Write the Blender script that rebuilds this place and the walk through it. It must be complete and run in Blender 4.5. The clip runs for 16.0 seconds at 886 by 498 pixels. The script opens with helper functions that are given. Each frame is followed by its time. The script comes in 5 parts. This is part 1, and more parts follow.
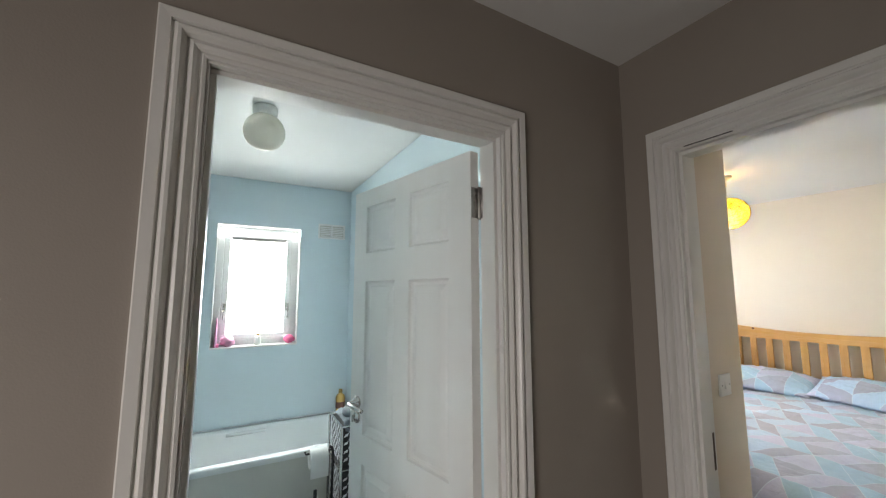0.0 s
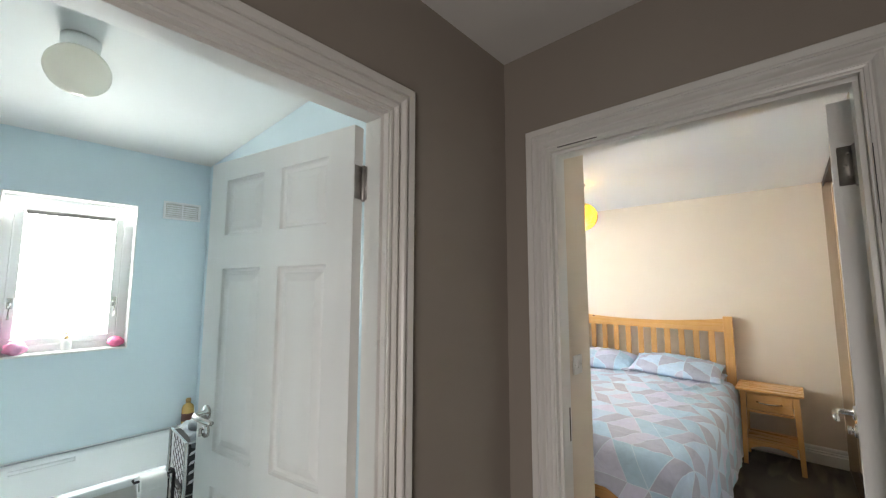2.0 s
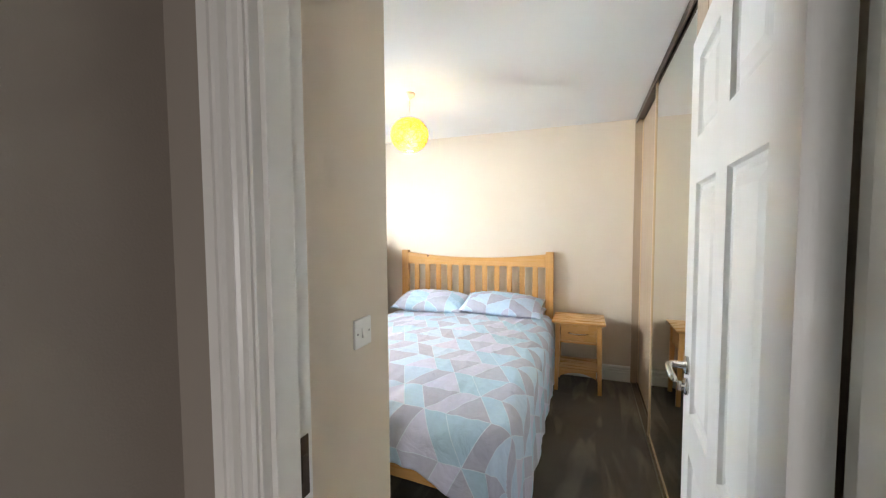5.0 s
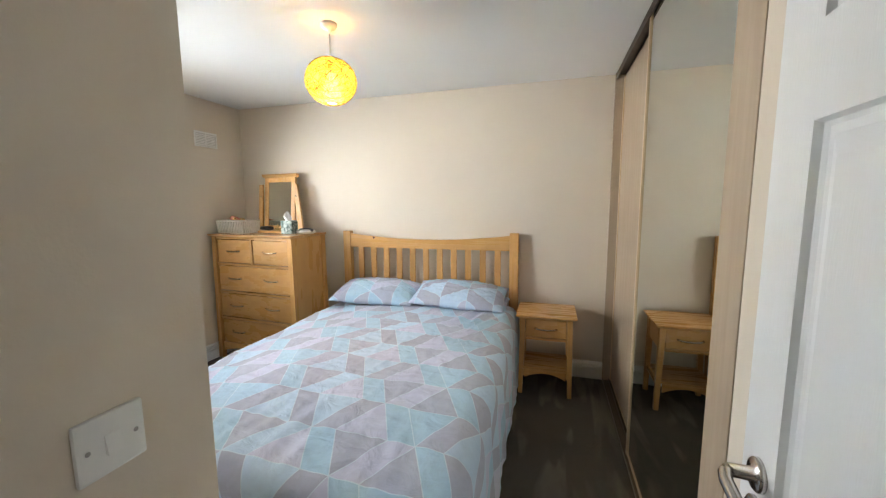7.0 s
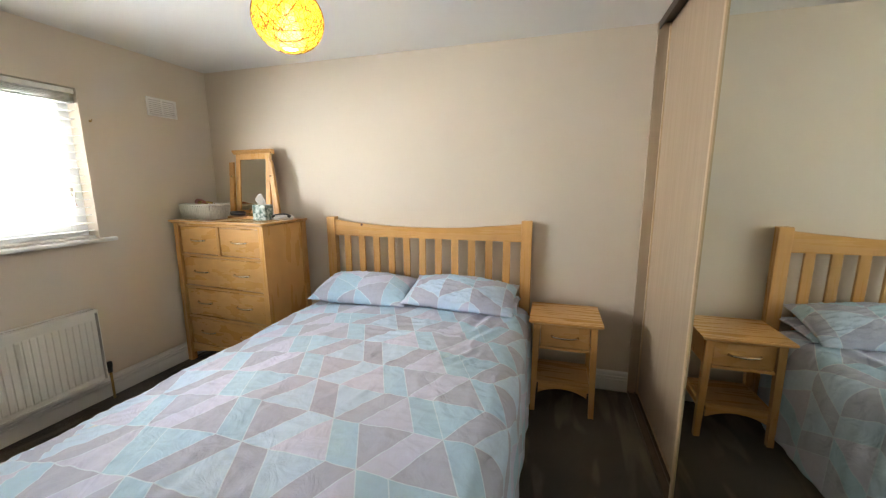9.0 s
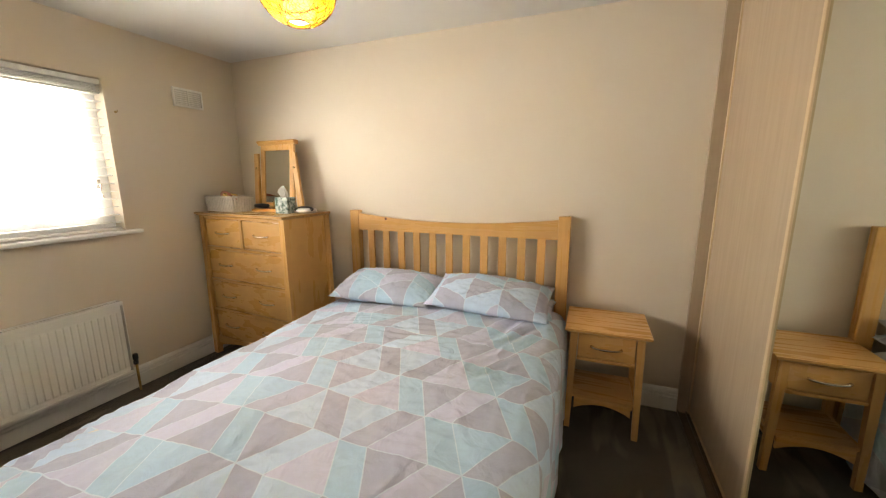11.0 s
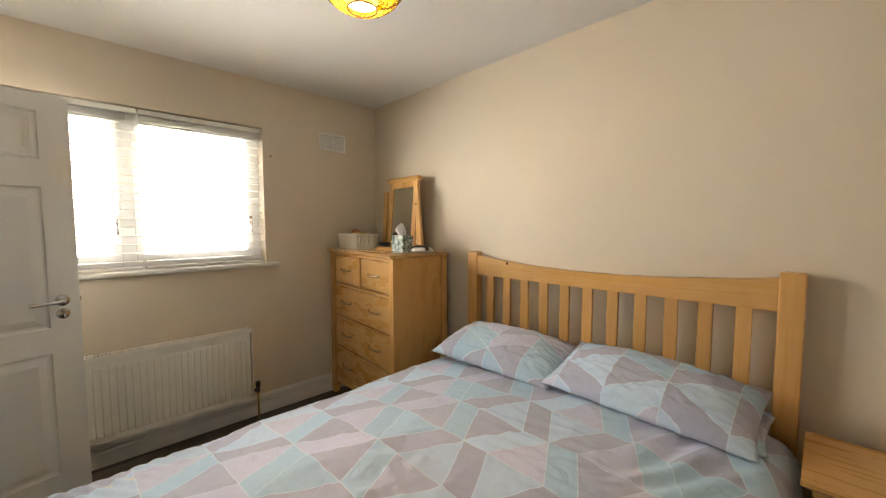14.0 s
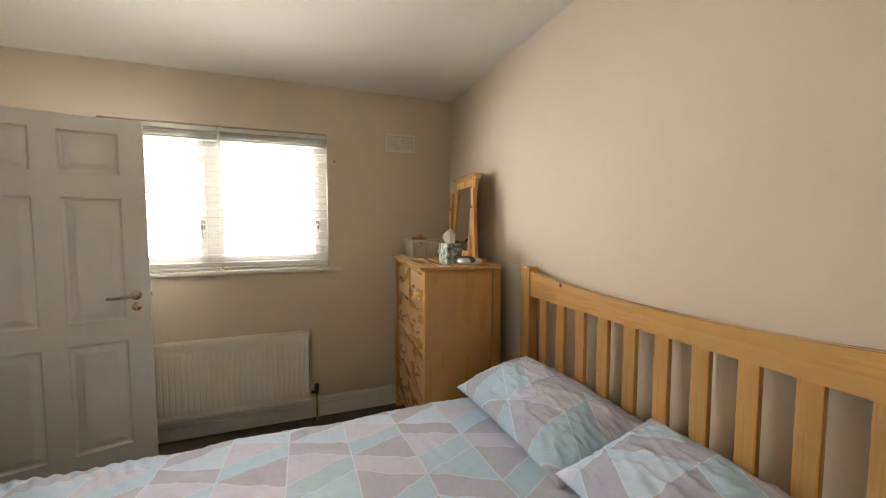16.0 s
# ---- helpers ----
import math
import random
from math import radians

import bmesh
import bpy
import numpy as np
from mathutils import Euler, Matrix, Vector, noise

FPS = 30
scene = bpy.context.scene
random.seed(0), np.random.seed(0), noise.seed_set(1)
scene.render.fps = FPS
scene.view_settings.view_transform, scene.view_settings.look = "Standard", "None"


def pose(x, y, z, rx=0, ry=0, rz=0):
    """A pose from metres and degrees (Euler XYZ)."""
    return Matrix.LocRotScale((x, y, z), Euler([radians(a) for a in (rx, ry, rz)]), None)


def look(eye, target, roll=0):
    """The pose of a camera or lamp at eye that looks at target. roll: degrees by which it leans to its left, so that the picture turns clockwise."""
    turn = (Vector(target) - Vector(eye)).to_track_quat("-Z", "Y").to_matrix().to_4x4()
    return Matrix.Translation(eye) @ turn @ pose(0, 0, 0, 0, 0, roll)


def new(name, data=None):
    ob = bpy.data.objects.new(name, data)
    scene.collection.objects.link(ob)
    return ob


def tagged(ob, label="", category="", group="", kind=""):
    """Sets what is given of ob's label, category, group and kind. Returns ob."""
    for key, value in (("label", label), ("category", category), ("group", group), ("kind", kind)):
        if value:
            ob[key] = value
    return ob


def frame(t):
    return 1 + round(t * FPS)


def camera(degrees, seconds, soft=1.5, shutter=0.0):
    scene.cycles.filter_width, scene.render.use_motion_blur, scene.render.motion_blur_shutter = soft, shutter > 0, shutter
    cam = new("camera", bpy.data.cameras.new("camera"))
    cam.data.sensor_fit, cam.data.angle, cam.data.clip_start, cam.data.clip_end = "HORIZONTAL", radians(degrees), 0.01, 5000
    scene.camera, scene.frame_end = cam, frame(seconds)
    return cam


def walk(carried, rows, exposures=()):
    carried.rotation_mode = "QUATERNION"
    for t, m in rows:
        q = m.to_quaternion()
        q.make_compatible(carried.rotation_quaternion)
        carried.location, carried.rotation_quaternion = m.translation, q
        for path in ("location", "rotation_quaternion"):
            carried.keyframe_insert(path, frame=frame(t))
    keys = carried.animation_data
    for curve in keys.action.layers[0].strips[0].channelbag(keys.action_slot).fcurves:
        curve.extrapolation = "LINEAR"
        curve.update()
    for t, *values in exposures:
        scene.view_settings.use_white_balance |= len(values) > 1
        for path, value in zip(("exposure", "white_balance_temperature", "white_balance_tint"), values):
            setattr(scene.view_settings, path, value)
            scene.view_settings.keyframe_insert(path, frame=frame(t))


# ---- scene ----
cam = camera(99.6, 16.0, soft=1.2)
PATH = [
    (0, (-0.143, -0.076, 1.5), (0.831, 1.656, 1.726), 0.0),
    (0.5, (-0.136, -0.065, 1.501), (0.956, 1.596, 1.72), 0.0),
    (1, (-0.126, -0.048, 1.495), (1.092, 1.523, 1.712), 0.1),
    (1.5, (-0.115, -0.026, 1.486), (1.229, 1.44, 1.696), 0.1),
    (1.8, (-0.099, -0.018, 1.476), (1.317, 1.379, 1.686), 0.2),
    (2, (-0.096, -0.007, 1.482), (1.368, 1.342, 1.679), 0.1),
    (2.5, (-0.029, 0.017, 1.467), (1.557, 1.225, 1.635), 0.1),
    (3, (0.1, 0.046, 1.46), (1.777, 1.13, 1.571), 0.1),
    (3.5, (0.254, 0.059, 1.452), (1.999, 1.035, 1.496), -0.0),
    (4, (0.384, 0.072, 1.438), (2.177, 0.957, 1.413), 0.2),
    (4.5, (0.548, 0.125, 1.425), (2.386, 0.912, 1.362), -0.3),
    (6.8, (1.248, 0.124, 1.441), (3.153, 0.687, 1.208), -0.2),
    (7, (1.312, 0.164, 1.444), (3.219, 0.715, 1.202), -0.4),
    (7.5, (1.396, 0.172, 1.433), (3.302, 0.72, 1.175), -0.3),
    (8, (1.526, 0.21, 1.439), (3.429, 0.754, 1.15), -0.4),
    (10.3, (1.964, 0.309, 1.462), (3.832, 0.902, 1.062), -0.4),
    (10.5, (1.967, 0.307, 1.445), (3.828, 0.926, 1.056), -0.4),
    (11, (1.993, 0.307, 1.444), (3.82, 1.028, 1.064), -0.3),
    (11.5, (2.021, 0.305, 1.444), (3.8, 1.146, 1.086), -0.2),
    (12, (2.074, 0.302, 1.434), (3.802, 1.26, 1.12), -0.2),
    (12.5, (2.16, 0.317, 1.417), (3.832, 1.387, 1.175), -0.2),
    (13, (2.288, 0.347, 1.399), (3.881, 1.543, 1.228), -0.2),
    (13.5, (2.393, 0.378, 1.375), (3.894, 1.693, 1.236), -0.2),
    (14, (2.563, 0.375, 1.375), (3.958, 1.803, 1.243), -0.1),
    (14.5, (2.784, 0.328, 1.367), (4.029, 1.888, 1.245), -0.2),
    (15, (2.96, 0.32, 1.374), (4.038, 2.0, 1.252), -0.1),
    (15.5, (3.144, 0.342, 1.39), (4.067, 2.111, 1.262), 0.0),
    (16, (3.343, 0.357, 1.403), (4.054, 2.223, 1.279), 0.0),
]
EXPOSURES = [(0, 3.40, 7100, 15), (1, 3.52, 7100, 15), (2, 3.66, 7200, 16), (3.5, 3.84, 6950, 16), (4.5, 3.96, 6900, 15), (7, 3.33, 6950, 15), (8, 3.22, 6900, 15), (10.5, 3.23, 8600, 18), (13, 2.95, 9100, 19), (16, 2.60, 8600, 20)]
walk(cam, [(t, look(eye, target, roll)) for t, eye, target, roll in PATH], EXPOSURES)

# ---- world, sun, large lights ----
world = bpy.data.worlds.new("world")
scene.world = world
world.use_nodes = True
wn = world.node_tree.nodes
sky = wn.new("ShaderNodeTexSky")
sky.sky_type, sky.sun_disc = "NISHITA", False
sky.sun_elevation, sky.sun_rotation = radians(48), radians(200)
world.node_tree.links.new(sky.outputs[0], wn["Background"].inputs[0])
wn["Background"].inputs[1].default_value = 0.15

sun = new("sun", bpy.data.lights.new("sun", "SUN"))
sun.data.energy, sun.data.angle, sun.data.color = 5.0, radians(0.5), (1.0, 0.95, 0.88)
sun.matrix_world = look((0, -20, 22), (0, 0, 0))


def opening_light(name, eye, target, wide, high, watts, colour, spread=180):
    """Area lamp that stands in for the light falling in through an opening."""
    lamp = new(name, bpy.data.lights.new(name, "AREA"))
    lamp.data.shape, lamp.data.size, lamp.data.size_y = "RECTANGLE", wide, high
    lamp.data.energy, lamp.data.color = watts, colour
    lamp.data.spread = radians(spread)
    lamp.matrix_world = look(eye, target)


opening_light("bedroom_skylight", (2.88, 3.40, 1.59), (3.00, 2.40, 1.58), 1.29, 0.91, 11.5, (0.80, 0.92, 1.0))
opening_light("bathroom_skylight", (0.04, 3.56, 1.64), (0.04, 2.2, 0.55), 0.62, 0.9, 5.3, (0.84, 0.97, 1.0))
# added fill lamp in front of an unseen opening, to brighten the landing
opening_light("landing_fill_light", (-1.66, -0.5, 0.95), (-0.6, 0.3, 0.80), 0.85, 1.3, 1.15, (0.97, 0.97, 0.98), 130)

bulb = new("pendant_bulb_light", bpy.data.lights.new("pendant_bulb_light", "POINT"))
bulb.data.energy, bulb.data.color, bulb.data.shadow_soft_size = 1.35, (1.0, 0.46, 0.15), 0.035
bulb.location = (3.17, 1.32, 2.10)


# ---- materials ----
def material(name, colour, rough=0.6, metal=0.0, second=None, scale=6.0, mix=0.5, bump=0.0, bump_scale=120.0,
             stretch=(1, 1, 1), coat=0.0, emit=0.0, detail=4.0, transmission=0.0, alpha=1.0):
    """Two colours blended by noise at two scales, with a fine relief."""
    m = bpy.data.materials.new(name)
    m.use_nodes = True
    nt = m.node_tree
    n, l = nt.nodes, nt.links
    b = n["Principled BSDF"]
    b.inputs["Roughness"].default_value = rough
    b.inputs["Metallic"].default_value = metal
    b.inputs["Coat Weight"].default_value = coat
    b.inputs["Transmission Weight"].default_value = transmission
    b.inputs["Alpha"].default_value = alpha
    b.inputs["Base Color"].default_value = (*colour, 1)
    tc = n.new("ShaderNodeTexCoord")
    mp = n.new("ShaderNodeMapping")
    mp.inputs["Scale"].default_value = stretch
    l.new(tc.outputs["Object"], mp.inputs[0])
    if second:
        a = n.new("ShaderNodeTexNoise")
        a.inputs["Scale"].default_value, a.inputs["Detail"].default_value = scale, detail
        l.new(mp.outputs[0], a.inputs["Vector"])
        ramp = n.new("ShaderNodeMapRange")
        ramp.inputs[1].default_value, ramp.inputs[2].default_value = 0.35, 0.65
        ramp.inputs[4].default_value = mix
        l.new(a.outputs["Fac"], ramp.inputs[0])
        mixer = n.new("ShaderNodeMix")
        mixer.data_type = "RGBA"
        mixer.inputs[6].default_value, mixer.inputs[7].default_value = (*colour, 1), (*second, 1)
        l.new(ramp.outputs[0], mixer.inputs[0])
        l.new(mixer.outputs[2], b.inputs["Base Color"])
        rr = n.new("ShaderNodeMapRange")
        rr.inputs[3].default_value, rr.inputs[4].default_value = max(rough - 0.06, 0.02), min(rough + 0.06, 1)
        l.new(a.outputs["Fac"], rr.inputs[0])
        l.new(rr.outputs[0], b.inputs["Roughness"])
    if bump:
        c = n.new("ShaderNodeTexNoise")
        c.inputs["Scale"].default_value, c.inputs["Detail"].default_value = bump_scale, 3
        l.new(mp.outputs[0], c.inputs["Vector"])
        bp = n.new("ShaderNodeBump")
        bp.inputs["Strength"].default_value, bp.inputs["Distance"].default_value = bump, 0.004
        l.new(c.outputs["Fac"], bp.inputs["Height"])
        l.new(bp.outputs[0], b.inputs["Normal"])
    if emit:
        b.inputs["Emission Color"].default_value = (*colour, 1)
        b.inputs["Emission Strength"].default_value = emit
    return m


def paint(name, colour, worn):
    return material(name, colour, 0.75, second=worn, scale=1.6, mix=0.6, bump=0.12, bump_scale=220)


taupe = paint("taupe_wall_paint", (0.31, 0.272, 0.237), (0.286, 0.25, 0.217))
cream = paint("cream_wall_paint", (0.685, 0.592, 0.484), (0.655, 0.565, 0.460))
blue = paint("pale_blue_wall_paint", (0.64, 0.745, 0.785), (0.61, 0.715, 0.755))
white_ceiling = paint("white_ceiling_paint", (0.74, 0.73, 0.71), (0.71, 0.70, 0.68))
gloss = material("white_gloss_paint", (0.76, 0.75, 0.72), 0.30, second=(0.71, 0.70, 0.66), scale=4, mix=0.5, bump=0.03, bump_scale=40)
door_paint = material("white_satin_door_paint", (0.78, 0.775, 0.755), 0.35, second=(0.74, 0.73, 0.70), scale=3, mix=0.5, bump=0.10,
                      bump_scale=90, stretch=(4, 4, 0.35))
carpet = material("dark_brown_carpet", (0.044, 0.035, 0.025), 0.95, second=(0.092, 0.073, 0.052), scale=2.2, mix=0.8, bump=0.9,
                  bump_scale=420, detail=5)


def brushed_pile(m):
    """Adds the lighter strokes that a vacuum cleaner leaves in the pile."""
    n, l = m.node_tree.nodes, m.node_tree.links
    b = n["Principled BSDF"]
    old = b.inputs["Base Color"].links[0].from_socket
    tc, mp, w, r = n.new("ShaderNodeTexCoord"), n.new("ShaderNodeMapping"), n.new("ShaderNodeTexNoise"), n.new("ShaderNodeMapRange")
    mp.inputs["Rotation"].default_value, mp.inputs["Scale"].default_value = (0, 0, radians(20)), (1.3, 6.5, 1)
    w.inputs["Scale"].default_value, w.inputs["Detail"].default_value, w.inputs["Distortion"].default_value = 1.0, 2, 0.6
    r.inputs[1].default_value, r.inputs[2].default_value, r.inputs[3].default_value, r.inputs[4].default_value = 0.52, 0.60, 1.0, 2.1
    l.new(tc.outputs["Object"], mp.inputs[0])
    l.new(mp.outputs[0], w.inputs["Vector"])
    l.new(w.outputs["Fac"], r.inputs[0])
    hsv = n.new("ShaderNodeHueSaturation")
    l.new(r.outputs[0], hsv.inputs["Value"])
    l.new(old, hsv.inputs["Color"])
    l.new(hsv.outputs[0], b.inputs["Base Color"])
    b.inputs["Sheen Weight"].default_value = 0.1


brushed_pile(carpet)
vinyl = material("grey_vinyl_floor", (0.30, 0.30, 0.30), 0.4, second=(0.24, 0.24, 0.25), scale=9)
upvc = material("white_window_plastic", (0.80, 0.80, 0.80), 0.3, second=(0.76, 0.76, 0.76), scale=4)
blind_white = material("white_blind_slat", (0.78, 0.77, 0.73), 0.45, second=(0.74, 0.73, 0.69), scale=8)
chrome = material("brushed_steel", (0.62, 0.60, 0.57), 0.22, 1.0, second=(0.5, 0.48, 0.46), scale=40, stretch=(1, 1, 8))
dull_steel = material("dull_hinge_steel", (0.42, 0.40, 0.38), 0.40, 1.0, second=(0.26, 0.25, 0.24), scale=30)
bronze = material("dark_bronze_track", (0.055, 0.035, 0.022), 0.35, 0.6, second=(0.09, 0.06, 0.04), scale=20)
maple = material("maple_wardrobe_board", (0.42, 0.315, 0.22), 0.5, second=(0.38, 0.282, 0.192), scale=5, mix=0.7, stretch=(10, 10, 0.6))
maple_edge = material("maple_edge_trim", (0.58, 0.43, 0.27), 0.4, second=(0.52, 0.37, 0.22), scale=6, stretch=(10, 10, 0.6))
track_brown = material("brown_metal_track", (0.13, 0.088, 0.055), 0.4, 0.5, second=(0.17, 0.12, 0.08), scale=20)
mirror = material("silver_mirror", (0.72, 0.75, 0.70), 0.015, 1.0)
rad_white = material("white_radiator_enamel", (0.83, 0.81, 0.75), 0.35, second=(0.80, 0.78, 0.72), scale=4)
plastic = material("white_switch_plastic", (0.78, 0.77, 0.74), 0.35, second=(0.75, 0.74, 0.71), scale=12)
dark = material("dark_plastic", (0.02, 0.02, 0.022), 0.3, second=(0.03, 0.03, 0.03), scale=20)
brass = material("aged_brass", (0.45, 0.30, 0.12), 0.35, 1.0, second=(0.3, 0.2, 0.08), scale=20)
acrylic = material("white_bath_acrylic", (0.80, 0.82, 0.82), 0.12, second=(0.77, 0.79, 0.79), scale=3)
bath_panel_mat = material("ivory_bath_panel", (0.68, 0.67, 0.62), 0.18, second=(0.64, 0.63, 0.58), scale=3)
opal = material("opal_glass", (0.86, 0.83, 0.75), 0.10, second=(0.84, 0.81, 0.73), scale=5)
_on, _ol = opal.node_tree.nodes, opal.node_tree.links
_tr, _mx = _on.new("ShaderNodeBsdfTranslucent"), _on.new("ShaderNodeMixShader")
_tr.inputs[0].default_value, _mx.inputs[0].default_value = (0.92, 0.89, 0.82, 1), 0.5
_ol.new(_on["Principled BSDF"].outputs[0], _mx.inputs[1])
_ol.new(_tr.outputs[0], _mx.inputs[2])
_ol.new(_mx.outputs[0], _on["Material Output"].inputs[0])
silver_cloth = material("grey_cloth", (0.20, 0.23, 0.25), 0.6, second=(0.05, 0.06, 0.07), scale=25)
paper = material("white_tissue_paper", (0.82, 0.82, 0.80), 0.9, second=(0.78, 0.78, 0.76), scale=20)
wicker = material("white_painted_wicker", (0.66, 0.62, 0.54), 0.6, second=(0.50, 0.46, 0.38), scale=60, bump=0.4, bump_scale=150)
weave_black = material("black_woven_plastic", (0.02, 0.02, 0.02), 0.45, second=(0.035, 0.035, 0.035), scale=30)
weave_white = material("white_woven_plastic", (0.72, 0.73, 0.74), 0.45, second=(0.66, 0.67, 0.68), scale=30)
leafy = material("green_leaf_print_card", (0.55, 0.62, 0.58), 0.6, second=(0.06, 0.12, 0.10), scale=42, mix=1.0, detail=2)
pink = material("pink_sponge", (0.75, 0.16, 0.30), 0.8, second=(0.60, 0.08, 0.2), scale=40, bump=0.5, bump_scale=90)
pink_pale = material("pale_pink_plastic", (0.80, 0.40, 0.55), 0.4, second=(0.75, 0.3, 0.5), scale=20)
amber = material("amber_lotion", (0.55, 0.36, 0.12), 0.2, second=(0.5, 0.32, 0.1), scale=10)
label_brown = material("dark_brown_label", (0.10, 0.03, 0.02), 0.5, second=(0.14, 0.05, 0.03), scale=30)
sheet_white = material("white_cotton", (0.74, 0.73, 0.72), 0.9, second=(0.68, 0.67, 0.66), scale=10, bump=0.2, bump_scale=300)
rust = material("terracotta_plastic", (0.5, 0.16, 0.09), 0.5, second=(0.4, 0.12, 0.07), scale=30)
render_wall = material("pale_house_render", (0.70, 0.69, 0.66), 0.9, second=(0.64, 0.63, 0.60), scale=2)
roof_tile = material("pale_roof_tile", (0.46, 0.44, 0.42), 0.8, second=(0.52, 0.50, 0.47), scale=5)
far_glass = material("dark_house_window", (0.34, 0.35, 0.36), 0.3)
grass_mat = material("garden_grass", (0.10, 0.13, 0.06), 0.95, second=(0.14, 0.16, 0.08), scale=0.6)
red_paint = material("red_car_paint", (0.45, 0.03, 0.03), 0.25, second=(0.40, 0.025, 0.025), scale=3, coat=0.5)
rubber = material("tyre_rubber", (0.02, 0.02, 0.02), 0.8, second=(0.03, 0.03, 0.03), scale=20)

glass = bpy.data.materials.new("window_glass")
glass.use_nodes = True
_gb = glass.node_tree.nodes["Principled BSDF"]
_gb.inputs["Transmission Weight"].default_value, _gb.inputs["Roughness"].default_value, _gb.inputs["IOR"].default_value = 1.0, 0.0, 1.02


def wood(name, stretch, grain=0.42):
    """Honey-coloured birch with long soft grain and a few darker flecks."""
    m = material(name, (0.64, 0.350, 0.125), 0.28, second=(0.53, 0.262, 0.083), scale=3.0, mix=grain, bump=0.05, bump_scale=60, stretch=stretch, detail=7)
    n, l = m.node_tree.nodes, m.node_tree.links
    b = n["Principled BSDF"]
    old = b.inputs["Base Color"].links[0].from_socket
    tc = n.new("ShaderNodeTexCoord")
    v = n.new("ShaderNodeTexNoise")
    v.inputs["Scale"].default_value, v.inputs["Detail"].default_value = 7, 2
    l.new(tc.outputs["Object"], v.inputs["Vector"])
    info = n.new("ShaderNodeObjectInfo")
    add = n.new("ShaderNodeMath")
    add.operation = "MULTIPLY_ADD"
    add.inputs[1].default_value, add.inputs[2].default_value = 0.22, 0.86
    l.new(info.outputs["Random"], add.inputs[0])
    rng = n.new("ShaderNodeMapRange")
    rng.inputs[1].default_value, rng.inputs[2].default_value, rng.inputs[3].default_value, rng.inputs[4].default_value = 0.3, 0.7, 0.95, 1.05
    l.new(v.outputs["Fac"], rng.inputs[0])
    mul = n.new("ShaderNodeMath")
    mul.operation = "MULTIPLY"
    l.new(add.outputs[0], mul.inputs[0])
    l.new(rng.outputs[0], mul.inputs[1])
    hsv = n.new("ShaderNodeHueSaturation")
    l.new(mul.outputs[0], hsv.inputs["Value"])
    l.new(old, hsv.inputs["Color"])
    l.new(hsv.outputs[0], b.inputs["Base Color"])
    return m


wood_x, wood_y, wood_z = wood("birch_lengthwise", (0.8, 14, 14)), wood("birch_crosswise", (14, 0.8, 14)), wood("birch_upright", (14, 14, 0.8))
wood_panel, wood_flame = wood("birch_veneer_panel", (3, 3, 0.6), 0.3), wood("birch_flame_figure", (9, 1.6, 5), 0.55)


